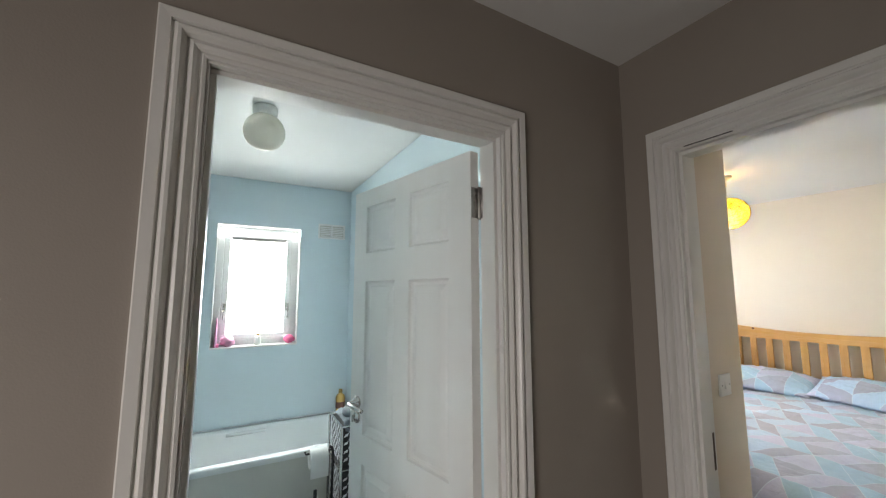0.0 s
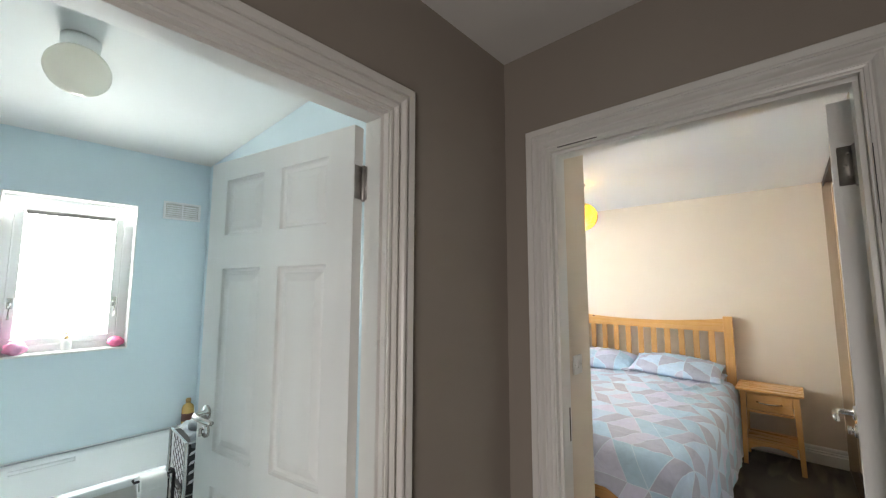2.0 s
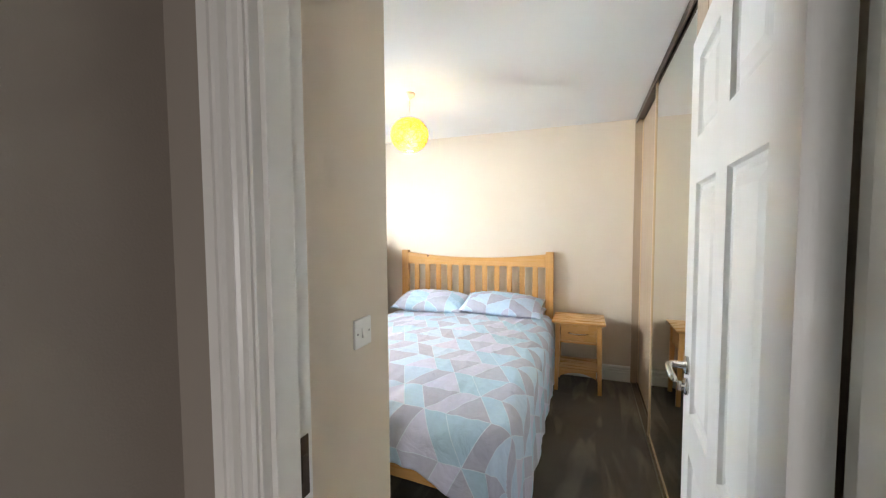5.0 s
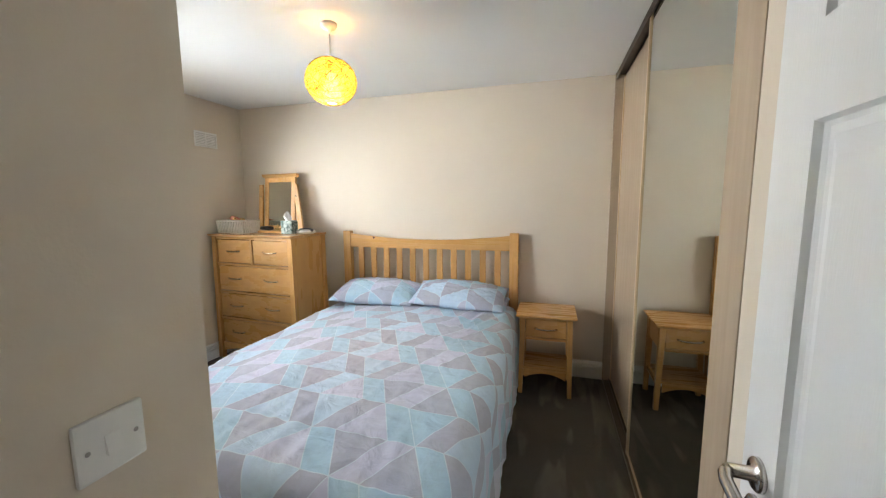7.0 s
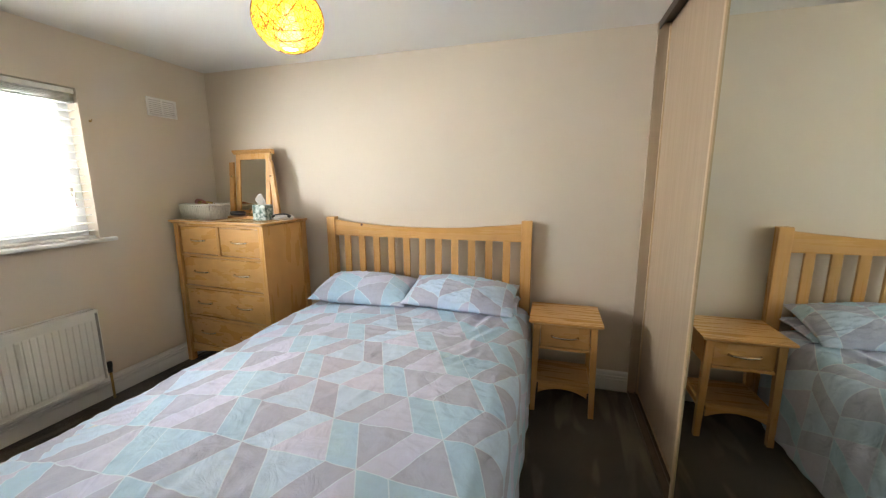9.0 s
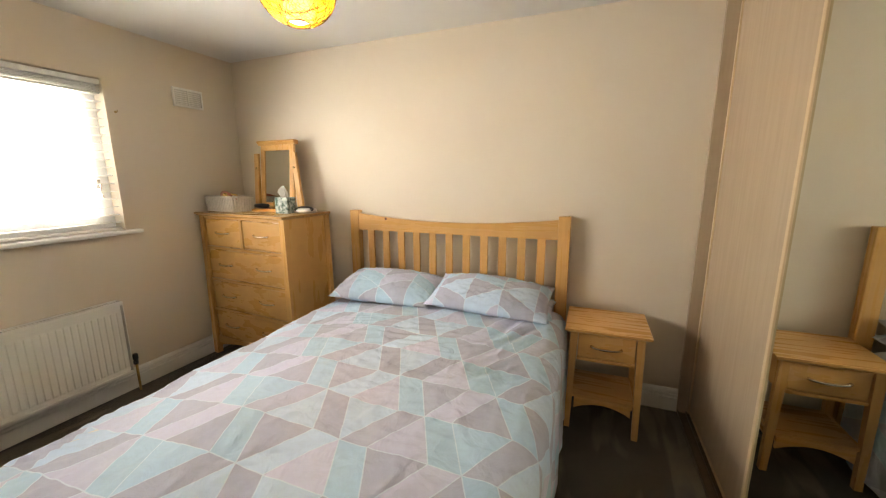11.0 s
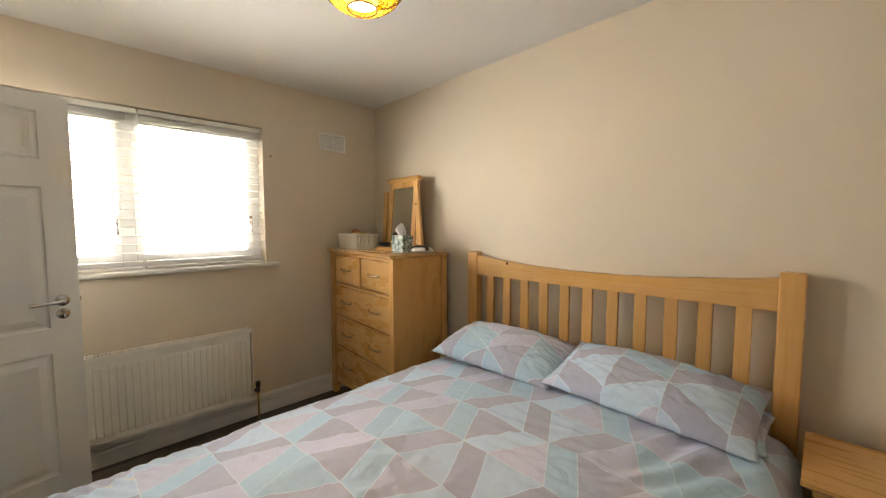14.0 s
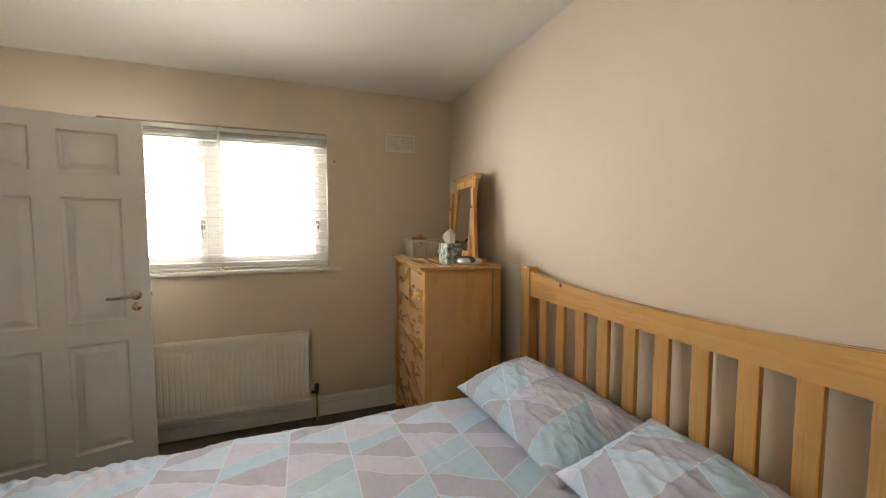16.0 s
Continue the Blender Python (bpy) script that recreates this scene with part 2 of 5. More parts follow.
def patchwork(name):
    """Printed cotton: leaning strips and triangles in aqua, blush and mauve grey, divided by fine white lines."""
    m = bpy.data.materials.new(name)
    m.use_nodes = True
    n, l = m.node_tree.nodes, m.node_tree.links
    b = n["Principled BSDF"]
    b.inputs["Roughness"].default_value = 0.85
    b.inputs["Sheen Weight"].default_value = 0.15
    uv = n.new("ShaderNodeUVMap")
    uv.uv_map = "cloth"

    def maths(op, a, c=None, d=None):
        q = n.new("ShaderNodeMath")
        q.operation = op
        for i, v in enumerate((a, c, d)):
            if v is None:
                continue
            if isinstance(v, (int, float)):
                q.inputs[i].default_value = v
            else:
                l.new(v, q.inputs[i])
        return q.outputs[0]

    sep = n.new("ShaderNodeSeparateXYZ")
    l.new(uv.outputs[0], sep.inputs[0])
    x, y = sep.outputs[0], sep.outputs[1]

    # rows of leaning strips, one way and the other in turn, with triangles between them; each row is moved on by half a repeat
    high, wide, half_line = 0.2088, 0.1045, 0.0021
    v = maths("DIVIDE", x, high)
    row = maths("FLOOR", v)
    f = maths("SUBTRACT", v, row)
    odd = maths("FLOORED_MODULO", row, 2.0)
    c = maths("SUBTRACT", maths("DIVIDE", maths("ADD", y, 0.003), -wide), maths("MULTIPLY", odd, 2.0))
    block = maths("FLOOR", maths("DIVIDE", c, 4.0))
    u = maths("SUBTRACT", c, maths("MULTIPLY", block, 4.0))
    sides = [maths("SUBTRACT", u, f), maths("SUBTRACT", u, maths("ADD", f, 1.0)), maths("SUBTRACT", u, maths("SUBTRACT", 3.0, f)), maths("SUBTRACT", u, maths("SUBTRACT", 4.0, f))]
    passed = [maths("GREATER_THAN", q, 0.0) for q in sides]
    before = maths("SUBTRACT", 1.0, passed[0])
    kind = maths("ADD", maths("ADD", passed[1], passed[2]), maths("MULTIPLY_ADD", before, 3.0, passed[3]))
    block = maths("SUBTRACT", block, before)
    near = maths("ABSOLUTE", sides[0])
    for q in sides[1:]:
        near = maths("MINIMUM", near, maths("ABSOLUTE", q))
    across = maths("MULTIPLY", maths("MINIMUM", f, maths("SUBTRACT", 1.0, f)), high)
    line = maths("LESS_THAN", maths("MINIMUM", maths("MULTIPLY", near, wide * 0.894), across), half_line)
    # the four inks: aqua, blush, mauve grey, pale aqua
    inks = ((0.435, 0.635, 0.785), (0.595, 0.618, 0.780), (0.455, 0.487, 0.620), (0.545, 0.700, 0.860))
    orders = ((2, 3, 2, 1, 0, 2, 1, 2), (0, 0, 2, 3, 0, 2, 3, 1))
    choice = maths("ADD", maths("MULTIPLY_ADD", odd, 4.0, kind), 0.5)
    picked = []
    for order in orders:
        ramp = n.new("ShaderNodeValToRGB")
        ramp.color_ramp.interpolation = "CONSTANT"
        while len(ramp.color_ramp.elements) < 8:
            ramp.color_ramp.elements.new(0.5)
        for i, (e, k) in enumerate(zip(ramp.color_ramp.elements, order)):
            e.position, e.color = i / 8, (*inks[k], 1)
        l.new(maths("DIVIDE", choice, 8.0), ramp.inputs[0])
        picked.append(ramp.outputs[0])
    swap = n.new("ShaderNodeMix")
    swap.data_type = "RGBA"
    l.new(maths("FLOORED_MODULO", block, 2.0), swap.inputs[0])
    l.new(picked[0], swap.inputs[6])
    l.new(picked[1], swap.inputs[7])
    comb = n.new("ShaderNodeCombineXYZ")
    l.new(row, comb.inputs[0])
    l.new(block, comb.inputs[1])
    l.new(kind, comb.inputs[2])
    wht = n.new("ShaderNodeTexWhiteNoise")
    l.new(comb.outputs[0], wht.inputs["Vector"])
    mott = n.new("ShaderNodeTexNoise")
    mott.inputs["Scale"].default_value, mott.inputs["Detail"].default_value = 38, 5
    l.new(uv.outputs[0], mott.inputs["Vector"])
    mr = n.new("ShaderNodeMapRange")
    mr.inputs[1].default_value, mr.inputs[2].default_value, mr.inputs[3].default_value, mr.inputs[4].default_value = 0.3, 0.7, 0.965, 1.035
    l.new(mott.outputs["Fac"], mr.inputs[0])
    hsv = n.new("ShaderNodeHueSaturation")
    l.new(maths("MULTIPLY", mr.outputs[0], maths("MULTIPLY_ADD", wht.outputs["Value"], 0.12, 0.94)), hsv.inputs["Value"])
    l.new(swap.outputs[2], hsv.inputs["Color"])
    mixer = n.new("ShaderNodeMix")
    mixer.data_type = "RGBA"
    l.new(maths("MULTIPLY", line, 0.65), mixer.inputs[0])
    l.new(hsv.outputs[0], mixer.inputs[6])
    mixer.inputs[7].default_value = (0.69, 0.81, 0.90, 1)
    l.new(mixer.outputs[2], b.inputs["Base Color"])
    crease = n.new("ShaderNodeTexNoise")
    crease.inputs["Scale"].default_value, crease.inputs["Detail"].default_value, crease.inputs["Distortion"].default_value = 9, 6, 1.2
    l.new(uv.outputs[0], crease.inputs["Vector"])
    bp = n.new("ShaderNodeBump")
    bp.inputs["Strength"].default_value, bp.inputs["Distance"].default_value = 0.75, 0.014
    l.new(crease.outputs["Fac"], bp.inputs["Height"])
    l.new(bp.outputs[0], b.inputs["Normal"])
    return m


bedding = patchwork("patchwork_print_cotton")


# ---- builders ----
def box(bm, x0, x1, y0, y1, z0, z1, bevel=0.0):
    r = bmesh.ops.create_cube(bm, size=1, matrix=Matrix.Translation(((x0 + x1) / 2, (y0 + y1) / 2, (z0 + z1) / 2)) @ Matrix.Diagonal((x1 - x0, y1 - y0, z1 - z0, 1)))
    if bevel:
        edges = list({e for v in r["verts"] for e in v.link_edges})
        bmesh.ops.bevel(bm, geom=edges, offset=bevel, segments=2, affect="EDGES", profile=0.6)
    return bm


def boxed(x0, x1, y0, y1, z0, z1, bevel=0.0):
    return box(bmesh.new(), x0, x1, y0, y1, z0, z1, bevel)


def lathe(bm, rings, m=None, sides=24, caps=True):
    """Rings of (radius, height) turned round the z axis, then set by the matrix m."""
    m = m or Matrix()
    loops = [[bm.verts.new(m @ Vector((r * math.cos(2 * math.pi * i / sides), r * math.sin(2 * math.pi * i / sides), z))) for i in range(sides)] for r, z in rings]
    for a, b in zip(loops, loops[1:]):
        for i in range(sides):
            bm.faces.new((a[i], a[(i + 1) % sides], b[(i + 1) % sides], b[i]))
    if caps:
        bm.faces.new(loops[0][::-1])
        bm.faces.new(loops[-1])
    return bm


def tube(bm, points, radius, sides=10):
    """A round bar along a line of points."""
    pts = [Vector(p) for p in points]
    loops = []
    for i, p in enumerate(pts):
        d = (pts[min(i + 1, len(pts) - 1)] - pts[max(i - 1, 0)]).normalized()
        q = d.to_track_quat("Z", "Y").to_matrix()
        r = radius[i] if isinstance(radius, (list, tuple)) else radius
        loops.append([bm.verts.new(p + q @ Vector((r * math.cos(2 * math.pi * k / sides), r * math.sin(2 * math.pi * k / sides), 0))) for k in range(sides)])
    for a, b in zip(loops, loops[1:]):
        for i in range(sides):
            bm.faces.new((a[i], a[(i + 1) % sides], b[(i + 1) % sides], b[i]))
    bm.faces.new(loops[0][::-1])
    bm.faces.new(loops[-1])
    return bm


def prism(bm, outline, a, b, axis="y"):
    """A closed outline of (u, v) pushed from a to b along an axis: u, v are the other two axes in x, y, z order."""
    def at(u, v, w):
        return {"x": (w, u, v), "y": (u, w, v), "z": (u, v, w)}[axis]
    lo = [bm.verts.new(at(u, v, a)) for u, v in outline]
    hi = [bm.verts.new(at(u, v, b)) for u, v in outline]
    k = len(outline)
    for i in range(k):
        bm.faces.new((lo[i], lo[(i + 1) % k], hi[(i + 1) % k], hi[i]))
    bm.faces.new(lo[::-1])
    bm.faces.new(hi)
    return bm


def finish(bm, name, mat, smooth=False):
    bmesh.ops.recalc_face_normals(bm, faces=bm.faces)
    me = bpy.data.meshes.new(name)
    bm.to_mesh(me)
    bm.free()
    me.materials.append(mat)
    if smooth:
        me.shade_smooth()
    return me


def part(name, bm, mat, parent, label="", smooth=False):
    ob = new(name, finish(bm, name, mat, smooth))
    ob.parent = parent
    return tagged(ob, label)


def thing(name, m, label, category, group=""):
    ob = new(name)
    ob.matrix_world = m
    return tagged(ob, label, category, group)


def single(name, bm, mat, label, category, m=None, group="", smooth=False):
    ob = new(name, finish(bm, name, mat, smooth))
    if m:
        ob.matrix_world = m
    return tagged(ob, label, category, group)


def structure(name, bm, mat, label, category="wall", smooth=False):
    return tagged(new(name, finish(bm, name, mat, smooth)), label, category, kind="structure")


def wall_x(bm, x0, x1, y0, y1, z1, openings=()):
    """A wall that runs along x, with openings (x0, x1, z0, z1) through it, sorted along x."""
    at = x0
    for a, b, lo, hi in openings:
        box(bm, at, a, y0, y1, 0, z1)
        if lo > 0:
            box(bm, a, b, y0, y1, 0, lo)
        box(bm, a, b, y0, y1, hi, z1)
        at = b
    return box(bm, at, x1, y0, y1, 0, z1)


def wall_y(bm, x0, x1, y0, y1, z1, openings=()):
    at = y0
    for a, b, lo, hi in openings:
        box(bm, x0, x1, at, a, 0, z1)
        if lo > 0:
            box(bm, x0, x1, a, b, 0, lo)
        box(bm, x0, x1, a, b, hi, z1)
        at = b
    return box(bm, x0, x1, at, y1, 0, z1)


# ---- structure ----
TOP = 2.39                    # ceiling height
FAR, BED, EAST = 3.205, 4.49, 1.26   # window wall, headboard wall, bedroom face of the door wall
BX0, BX1 = -0.235, 0.575      # bathroom doorway in the plaster
DY0, DY1 = -0.185, 0.635      # bedroom doorway
HEAD = 2.0

structure("wall_landing_north", wall_x(bmesh.new(), -1.7, 1.15, 0.80, 0.85, TOP, [(BX0, BX1, 0, HEAD)]), taupe, "taupe painted landing wall with a bathroom doorway")
structure("wall_bathroom_south", wall_x(bmesh.new(), -1.3, 0.755, 0.85, 0.90, TOP, [(BX0, BX1, 0, HEAD)]), blue, "pale blue bathroom wall round its doorway")
structure("wall_landing_east", wall_y(bmesh.new(), 1.15, 1.205, -1.3, 0.85, TOP, [(DY0, DY1, 0, HEAD)]), taupe, "taupe painted landing wall with the bedroom doorway")
structure("wall_bedroom_west", wall_y(bmesh.new(), 1.205, EAST, -0.95, 0.85, TOP, [(DY0, DY1, 0, HEAD)]), cream, "cream bedroom wall round its doorway")
structure("wall_landing_south", boxed(-1.7, 1.15, -1.4, -1.3, 0, TOP), taupe, "plain taupe landing wall")
# the opening is unseen and added to go with the landing's fill lamp
structure("wall_landing_west", wall_y(bmesh.new(), -1.8, -1.7, -1.4, 0.85, TOP, [(-0.95, -0.05, 0, 2.1)]), taupe, "taupe landing wall with an unseen opening added for the fill lamp")
structure("wall_bathroom_east", boxed(0.755, 0.855, 0.85, FAR, 0, TOP), blue, "pale blue bathroom side wall")
structure("wall_bathroom_west", boxed(-1.4, -1.3, 0.85, FAR, 0, TOP), blue, "pale blue bathroom side wall")
structure("wall_bedroom_nib", boxed(EAST, 1.812, 0.75, 0.85, 0, TOP), cream, "cream wall beside the bedroom entrance with a light switch")
structure("wall_bedroom_side", wall_y(bmesh.new(), 1.70, 1.80, 0.85, FAR, TOP, [(1.86, 2.68, 0, HEAD)]), cream, "cream bedroom wall with a cupboard doorway")
structure("wall_cupboard_back", boxed(0.855, 0.905, 0.85, FAR, 0, TOP), cream, "plain wall at the back of the cupboard")
BW = (-0.262, 0.343, 1.075, 2.02)
WW = (2.222, 3.54, 1.10, 2.063)
structure("wall_bathroom_north", wall_x(bmesh.new(), -1.4, 0.855, FAR, FAR + 0.05, TOP, [BW]), blue, "pale blue bathroom wall with a small window")
structure("wall_bedroom_north", wall_x(bmesh.new(), 0.855, 4.6, FAR, FAR + 0.05, TOP, [WW]), cream, "cream bedroom wall with a wide window")
structure("wall_outer", wall_x(bmesh.new(), -1.9, 4.7, FAR + 0.05, FAR + 0.32, TOP, [BW, WW]), render_wall, "pale rendered outer wall of the house")
structure("wall_bedroom_return", boxed(EAST, 2.33, -0.36, -0.271, 0, TOP), cream, "plain cream wall behind the open bedroom door")
structure("wall_bedroom_east", boxed(BED, BED + 0.1, -0.95, FAR, 0, TOP), cream, "cream wall behind the headboard")
structure("wall_bedroom_south", boxed(1.205, BED + 0.1, -1.05, -0.95, 0, TOP), cream, "plain cream wall behind the wardrobe")
structure("ceiling_landing", boxed(-1.8, 1.18, -1.4, 0.83, TOP, TOP + 0.05), white_ceiling, "white painted landing ceiling", "ceiling")
structure("ceiling_bathroom", boxed(-1.4, 0.80, 0.83, FAR + 0.30, TOP + 0.002, TOP + 0.052), white_ceiling, "white painted bathroom ceiling", "ceiling")
structure("ceiling_bedroom", boxed(1.18, BED + 0.1, -1.05, FAR + 0.30, TOP + 0.001, TOP + 0.053), white_ceiling, "white painted bedroom ceiling", "ceiling")
# unseen slab, added so that no sky light leaks in over the ceilings
structure("sky_light_block", boxed(-1.95, 4.75, -3.2, FAR + 0.45, TOP + 0.06, TOP + 0.22), render_wall, "plain unseen slab added to block sky light above the ceilings", "roof")
structure("ceiling_cupboard", boxed(0.80, 1.18, 0.83, FAR + 0.30, TOP + 0.003, TOP + 0.053), white_ceiling, "plain cupboard ceiling", "ceiling")
structure("floor_landing", boxed(-2.6, 1.205, -1.4, 0.85, -0.12, 0), carpet, "dark brown carpet on the landing", "floor")
structure("floor_bedroom", boxed(1.205, BED + 0.1, -1.05, FAR + 0.05, -0.12, 0), carpet, "dark brown carpet with vacuum marks", "floor")
structure("floor_bathroom", boxed(-1.4, 1.205, 0.85, FAR + 0.05, -0.12, 0.0), vinyl, "grey vinyl bathroom floor", "floor")
# unseen closed room, added behind the landing opening
structure("wall_beyond", box(box(box(boxed(-2.7, -2.6, -1.4, 0.85, 0, TOP), -2.6, -1.8, -1.5, -1.4, 0, TOP), -2.6, -1.8, 0.80, 0.9, 0, TOP), -2.7, -1.8, -1.5, 0.9, TOP, TOP + 0.05), cream, "plain unseen walls that close off the added landing opening")


# ---- doorways ----
PROFILE = ((0.0, 0.0), (0.0, 0.008), (0.006, 0.010), (0.009, 0.005), (0.013, 0.005), (0.017, 0.012), (0.023, 0.016), (0.029, 0.013), (0.032, 0.006),
           (0.036, 0.006), (0.040, 0.017), (0.044, 0.022), (0.050, 0.023), (0.055, 0.018), (0.058, 0.011), (0.061, 0.011), (0.063, 0.018), (0.082, 0.020), (0.085, 0.017), (0.085, 0.0))


def architrave(name, lo, hi, top, face, out, axis, label):
    """Moulded casing round a doorway. axis: the way along the wall; face: the wall's plane; out: +1 or -1, the way it stands proud."""
    bm = bmesh.new()

    def at(u, d, z):
        return (u, face + out * d, z) if axis == "x" else (face + out * d, u, z)
    rows = [[bm.verts.new(at(*p)) for p in ((lo - w, d, 0), (lo - w, d, top + w), (hi + w, d, top + w), (hi + w, d, 0))] for w, d in PROFILE]
    for a, b in zip(rows, rows[1:]):
        for i in range(3):
            bm.faces.new((a[i], a[i + 1], b[i + 1], b[i]))
    return structure(name, bm, gloss, label, "door casing")


architrave("trim_bathroom_door", BX0 + 0.022, BX1 - 0.022, HEAD - 0.022, 0.80, -1, "x", "white gloss moulded casing round the bathroom doorway")
bed_casing = architrave("trim_bedroom_door", DY0 + 0.022, DY1 - 0.022, HEAD - 0.022, 1.15, -1, "y", "white gloss moulded casing with cracked mitres round the bedroom doorway")
architrave("trim_bathroom_door_inner", BX0 + 0.022, BX1 - 0.022, HEAD - 0.022, 0.90, 1, "x", "white gloss casing inside the bathroom")
architrave("trim_bedroom_door_inner", DY0 + 0.022, DY1 - 0.022, HEAD - 0.022, EAST, 1, "y", "white gloss casing inside the bedroom")
architrave("trim_cupboard_door", 1.882, 2.658, HEAD - 0.022, 1.80, 1, "y", "white gloss casing round the cupboard doorway")


def lining(name, lo, hi, a, b, axis, stop, label):
    """Door lining of two jambs and a head, with a stop bead at depth stop."""
    root = thing(name, pose(0, 0, 0), label, "door lining")
    root["kind"] = "structure"
    t = 0.028

    def bx(piece, u0, u1, d0, d1, z0, z1):
        part(piece, boxed(*((u0, u1, d0, d1) if axis == "x" else (d0, d1, u0, u1)), z0, z1, 0.002), gloss, root)
    bx("jamb", lo, lo + t, a, b, 0, HEAD - t)
    bx("jamb", hi - t, hi, a, b, 0, HEAD - t)
    bx("head", lo, hi, a, b, HEAD - t, HEAD)
    s0, s1 = stop
    bx("stop_bead", lo + t, lo + t + 0.012, s0, s1, 0, HEAD - t - 0.012)
    bx("stop_bead", hi - t - 0.012, hi - t, s0, s1, 0, HEAD - t - 0.012)
    bx("stop_bead", lo + t, hi - t, s0, s1, HEAD - t - 0.012, HEAD - t)
    return root


lining("door_lining_1", BX0, BX1, 0.797, 0.903, "x", (0.815, 0.86), "white gloss lining of the bathroom doorway")
bed_lining = lining("door_lining_2", DY0, DY1, 1.147, EAST + 0.003, "y", (1.165, 1.22), "white gloss lining of the bedroom doorway")
lining("door_lining_3", 1.86, 2.68, 1.697, 1.803, "y", (1.71, 1.76), "white gloss lining of the cupboard doorway")
strike = new("strike_plate", finish(box(boxed(1.226, 1.252, DY1 - 0.030, DY1 - 0.0265, 0.93, 1.045, 0.001), 1.232, 1.246, DY1 - 0.0315, DY1 - 0.029, 0.96, 1.01), "strike_plate", bronze))
strike.parent = bed_lining
tagged(strike, "dark bronze latch plate")


def panel_skin(bm, x0, x1, z0, z1, y, out):
    """A moulded door panel: sunk bead, then a raised field. out: the way that its face looks along y."""
    steps = ((0.0, 0.0), (0.004, -0.009), (0.010, -0.013), (0.020, -0.013), (0.026, -0.010), (0.048, -0.003))
    rings = [[bm.verts.new((u, y + out * d, v)) for u, v in ((x0 + w, z0 + w), (x1 - w, z0 + w), (x1 - w, z1 - w), (x0 + w, z1 - w))] for w, d in steps]
    for a, b in zip(rings, rings[1:]):
        for i in range(4):
            bm.faces.new((a[i], a[(i + 1) % 4], b[(i + 1) % 4], b[i]))
    bm.faces.new(rings[-1])


def lever_handle(leaf, x, z, y, out, way):
    """Round rose with a lever, and a smaller rose with a thumb-turn below it."""
    m = Matrix.Translation((x, y, z)) @ pose(0, 0, 0, -90 * out)
    bm = lathe(bmesh.new(), ((0.026, 0), (0.026, 0.006), (0.023, 0.009), (0.011, 0.010), (0.010, 0.040)), m, 28)
    pts = [(x, y + out * 0.040, z), (x + way * 0.012, y + out * 0.048, z), (x + way * 0.03, y + out * 0.052, z), (x + way * 0.075, y + out * 0.052, z - 0.002), (x + way * 0.118, y + out * 0.048, z - 0.004)]
    tube(bm, pts, [0.0095, 0.010, 0.0095, 0.009, 0.008], 12)
    h = part("door_handle", bm, chrome, leaf, "brushed steel lever handle on a round rose", True)
    m2 = Matrix.Translation((x, y, z - 0.062)) @ pose(0, 0, 0, -90 * out)
    part("thumb_turn", box(lathe(bmesh.new(), ((0.024, 0), (0.024, 0.006), (0.020, 0.009), (0.008, 0.010), (0.008, 0.016)), m2, 24),
                           x - 0.004, x + 0.004, min(y + out * 0.014, y + out * 0.026), max(y + out * 0.014, y + out * 0.026), z - 0.076, z - 0.048, 0.001), chrome, leaf, "brushed steel thumb-turn below the lever", True)


def panel_door(name, m, label, width=0.75, high=1.955, side=1, handles=(1, -1), t=0.036):
    """Six-panel door hung at the origin: leaf along +x, its thickness towards side * y. handles: the faces with a lever."""
    d = thing(name, m, label, "door")
    d["kind"] = "structure"
    y0, y1 = (0, t) if side > 0 else (-t, 0)
    st, mid = 0.105, 0.095
    pw = (width - 2 * st - mid) / 2
    cols = ((st, st + pw), (st + pw + mid, width - st))
    rows = ((0.21, 0.785), (0.90, 1.545), (1.668, 1.878))
    bm = bmesh.new()
    g = 0.012                       # clearance above the carpet
    for a, b in ((0, st), (cols[0][1], cols[1][0]), (width - st, width)):
        box(bm, a, b, y0, y1, g, high)
    zs = [g, *[v for r in rows for v in r], high]
    for a, b in cols:
        for i in range(0, len(zs), 2):
            box(bm, a, b, y0, y1, zs[i], zs[i + 1])
    bmesh.ops.remove_doubles(bm, verts=bm.verts, dist=0.0002)
    leaf = part("leaf", bm, door_paint, d)
    for a, b in cols:
        for lo, hi in rows:
            pb = bmesh.new()
            panel_skin(pb, a, b, lo, hi, y0, -1)
            panel_skin(pb, a, b, lo, hi, y1, 1)
            part("panel", pb, door_paint, leaf)
    for out in handles:
        lever_handle(leaf, width - 0.062, 1.025, y1 if out > 0 else y0, out, -1)
    part("latch", boxed(width, width + 0.008, (y0 + y1) / 2 - 0.006, (y0 + y1) / 2 + 0.006, 1.015, 1.035, 0.002), chrome, leaf, "steel latch bolt")
    for z in (0.20, 1.735):
        hb = lathe(bmesh.new(), ((0.0045, z - 0.004), (0.0075, z), (0.0075, z + 0.1), (0.0045, z + 0.104)), Matrix.Translation((-0.004, 0, 0)), 12)
        box(hb, -0.0022, -0.0004, min(0, side * 0.034), max(0, side * 0.034), z, z + 0.1)
        box(hb, -0.020, -0.004, -0.0012, 0.0012, z, z + 0.1)
        for k in (0.02, 0.05, 0.08):
            lathe(hb, ((0.004, 0), (0.003, 0.001)), Matrix.Translation((-0.0022, side * (0.014 + 0.008 * (k == 0.05)), z + k)) @ pose(0, 0, 0, 0, -90), 8)
        for k in (1, 2, 3, 4):
            lathe(hb, ((0.0078, z + 0.02 * k - 0.0008), (0.0078, z + 0.02 * k + 0.0008)), Matrix.Translation((-0.004, 0, 0)), 12)
        part("hinge", hb, dull_steel, d, "dull steel butt hinge", True)
    return d


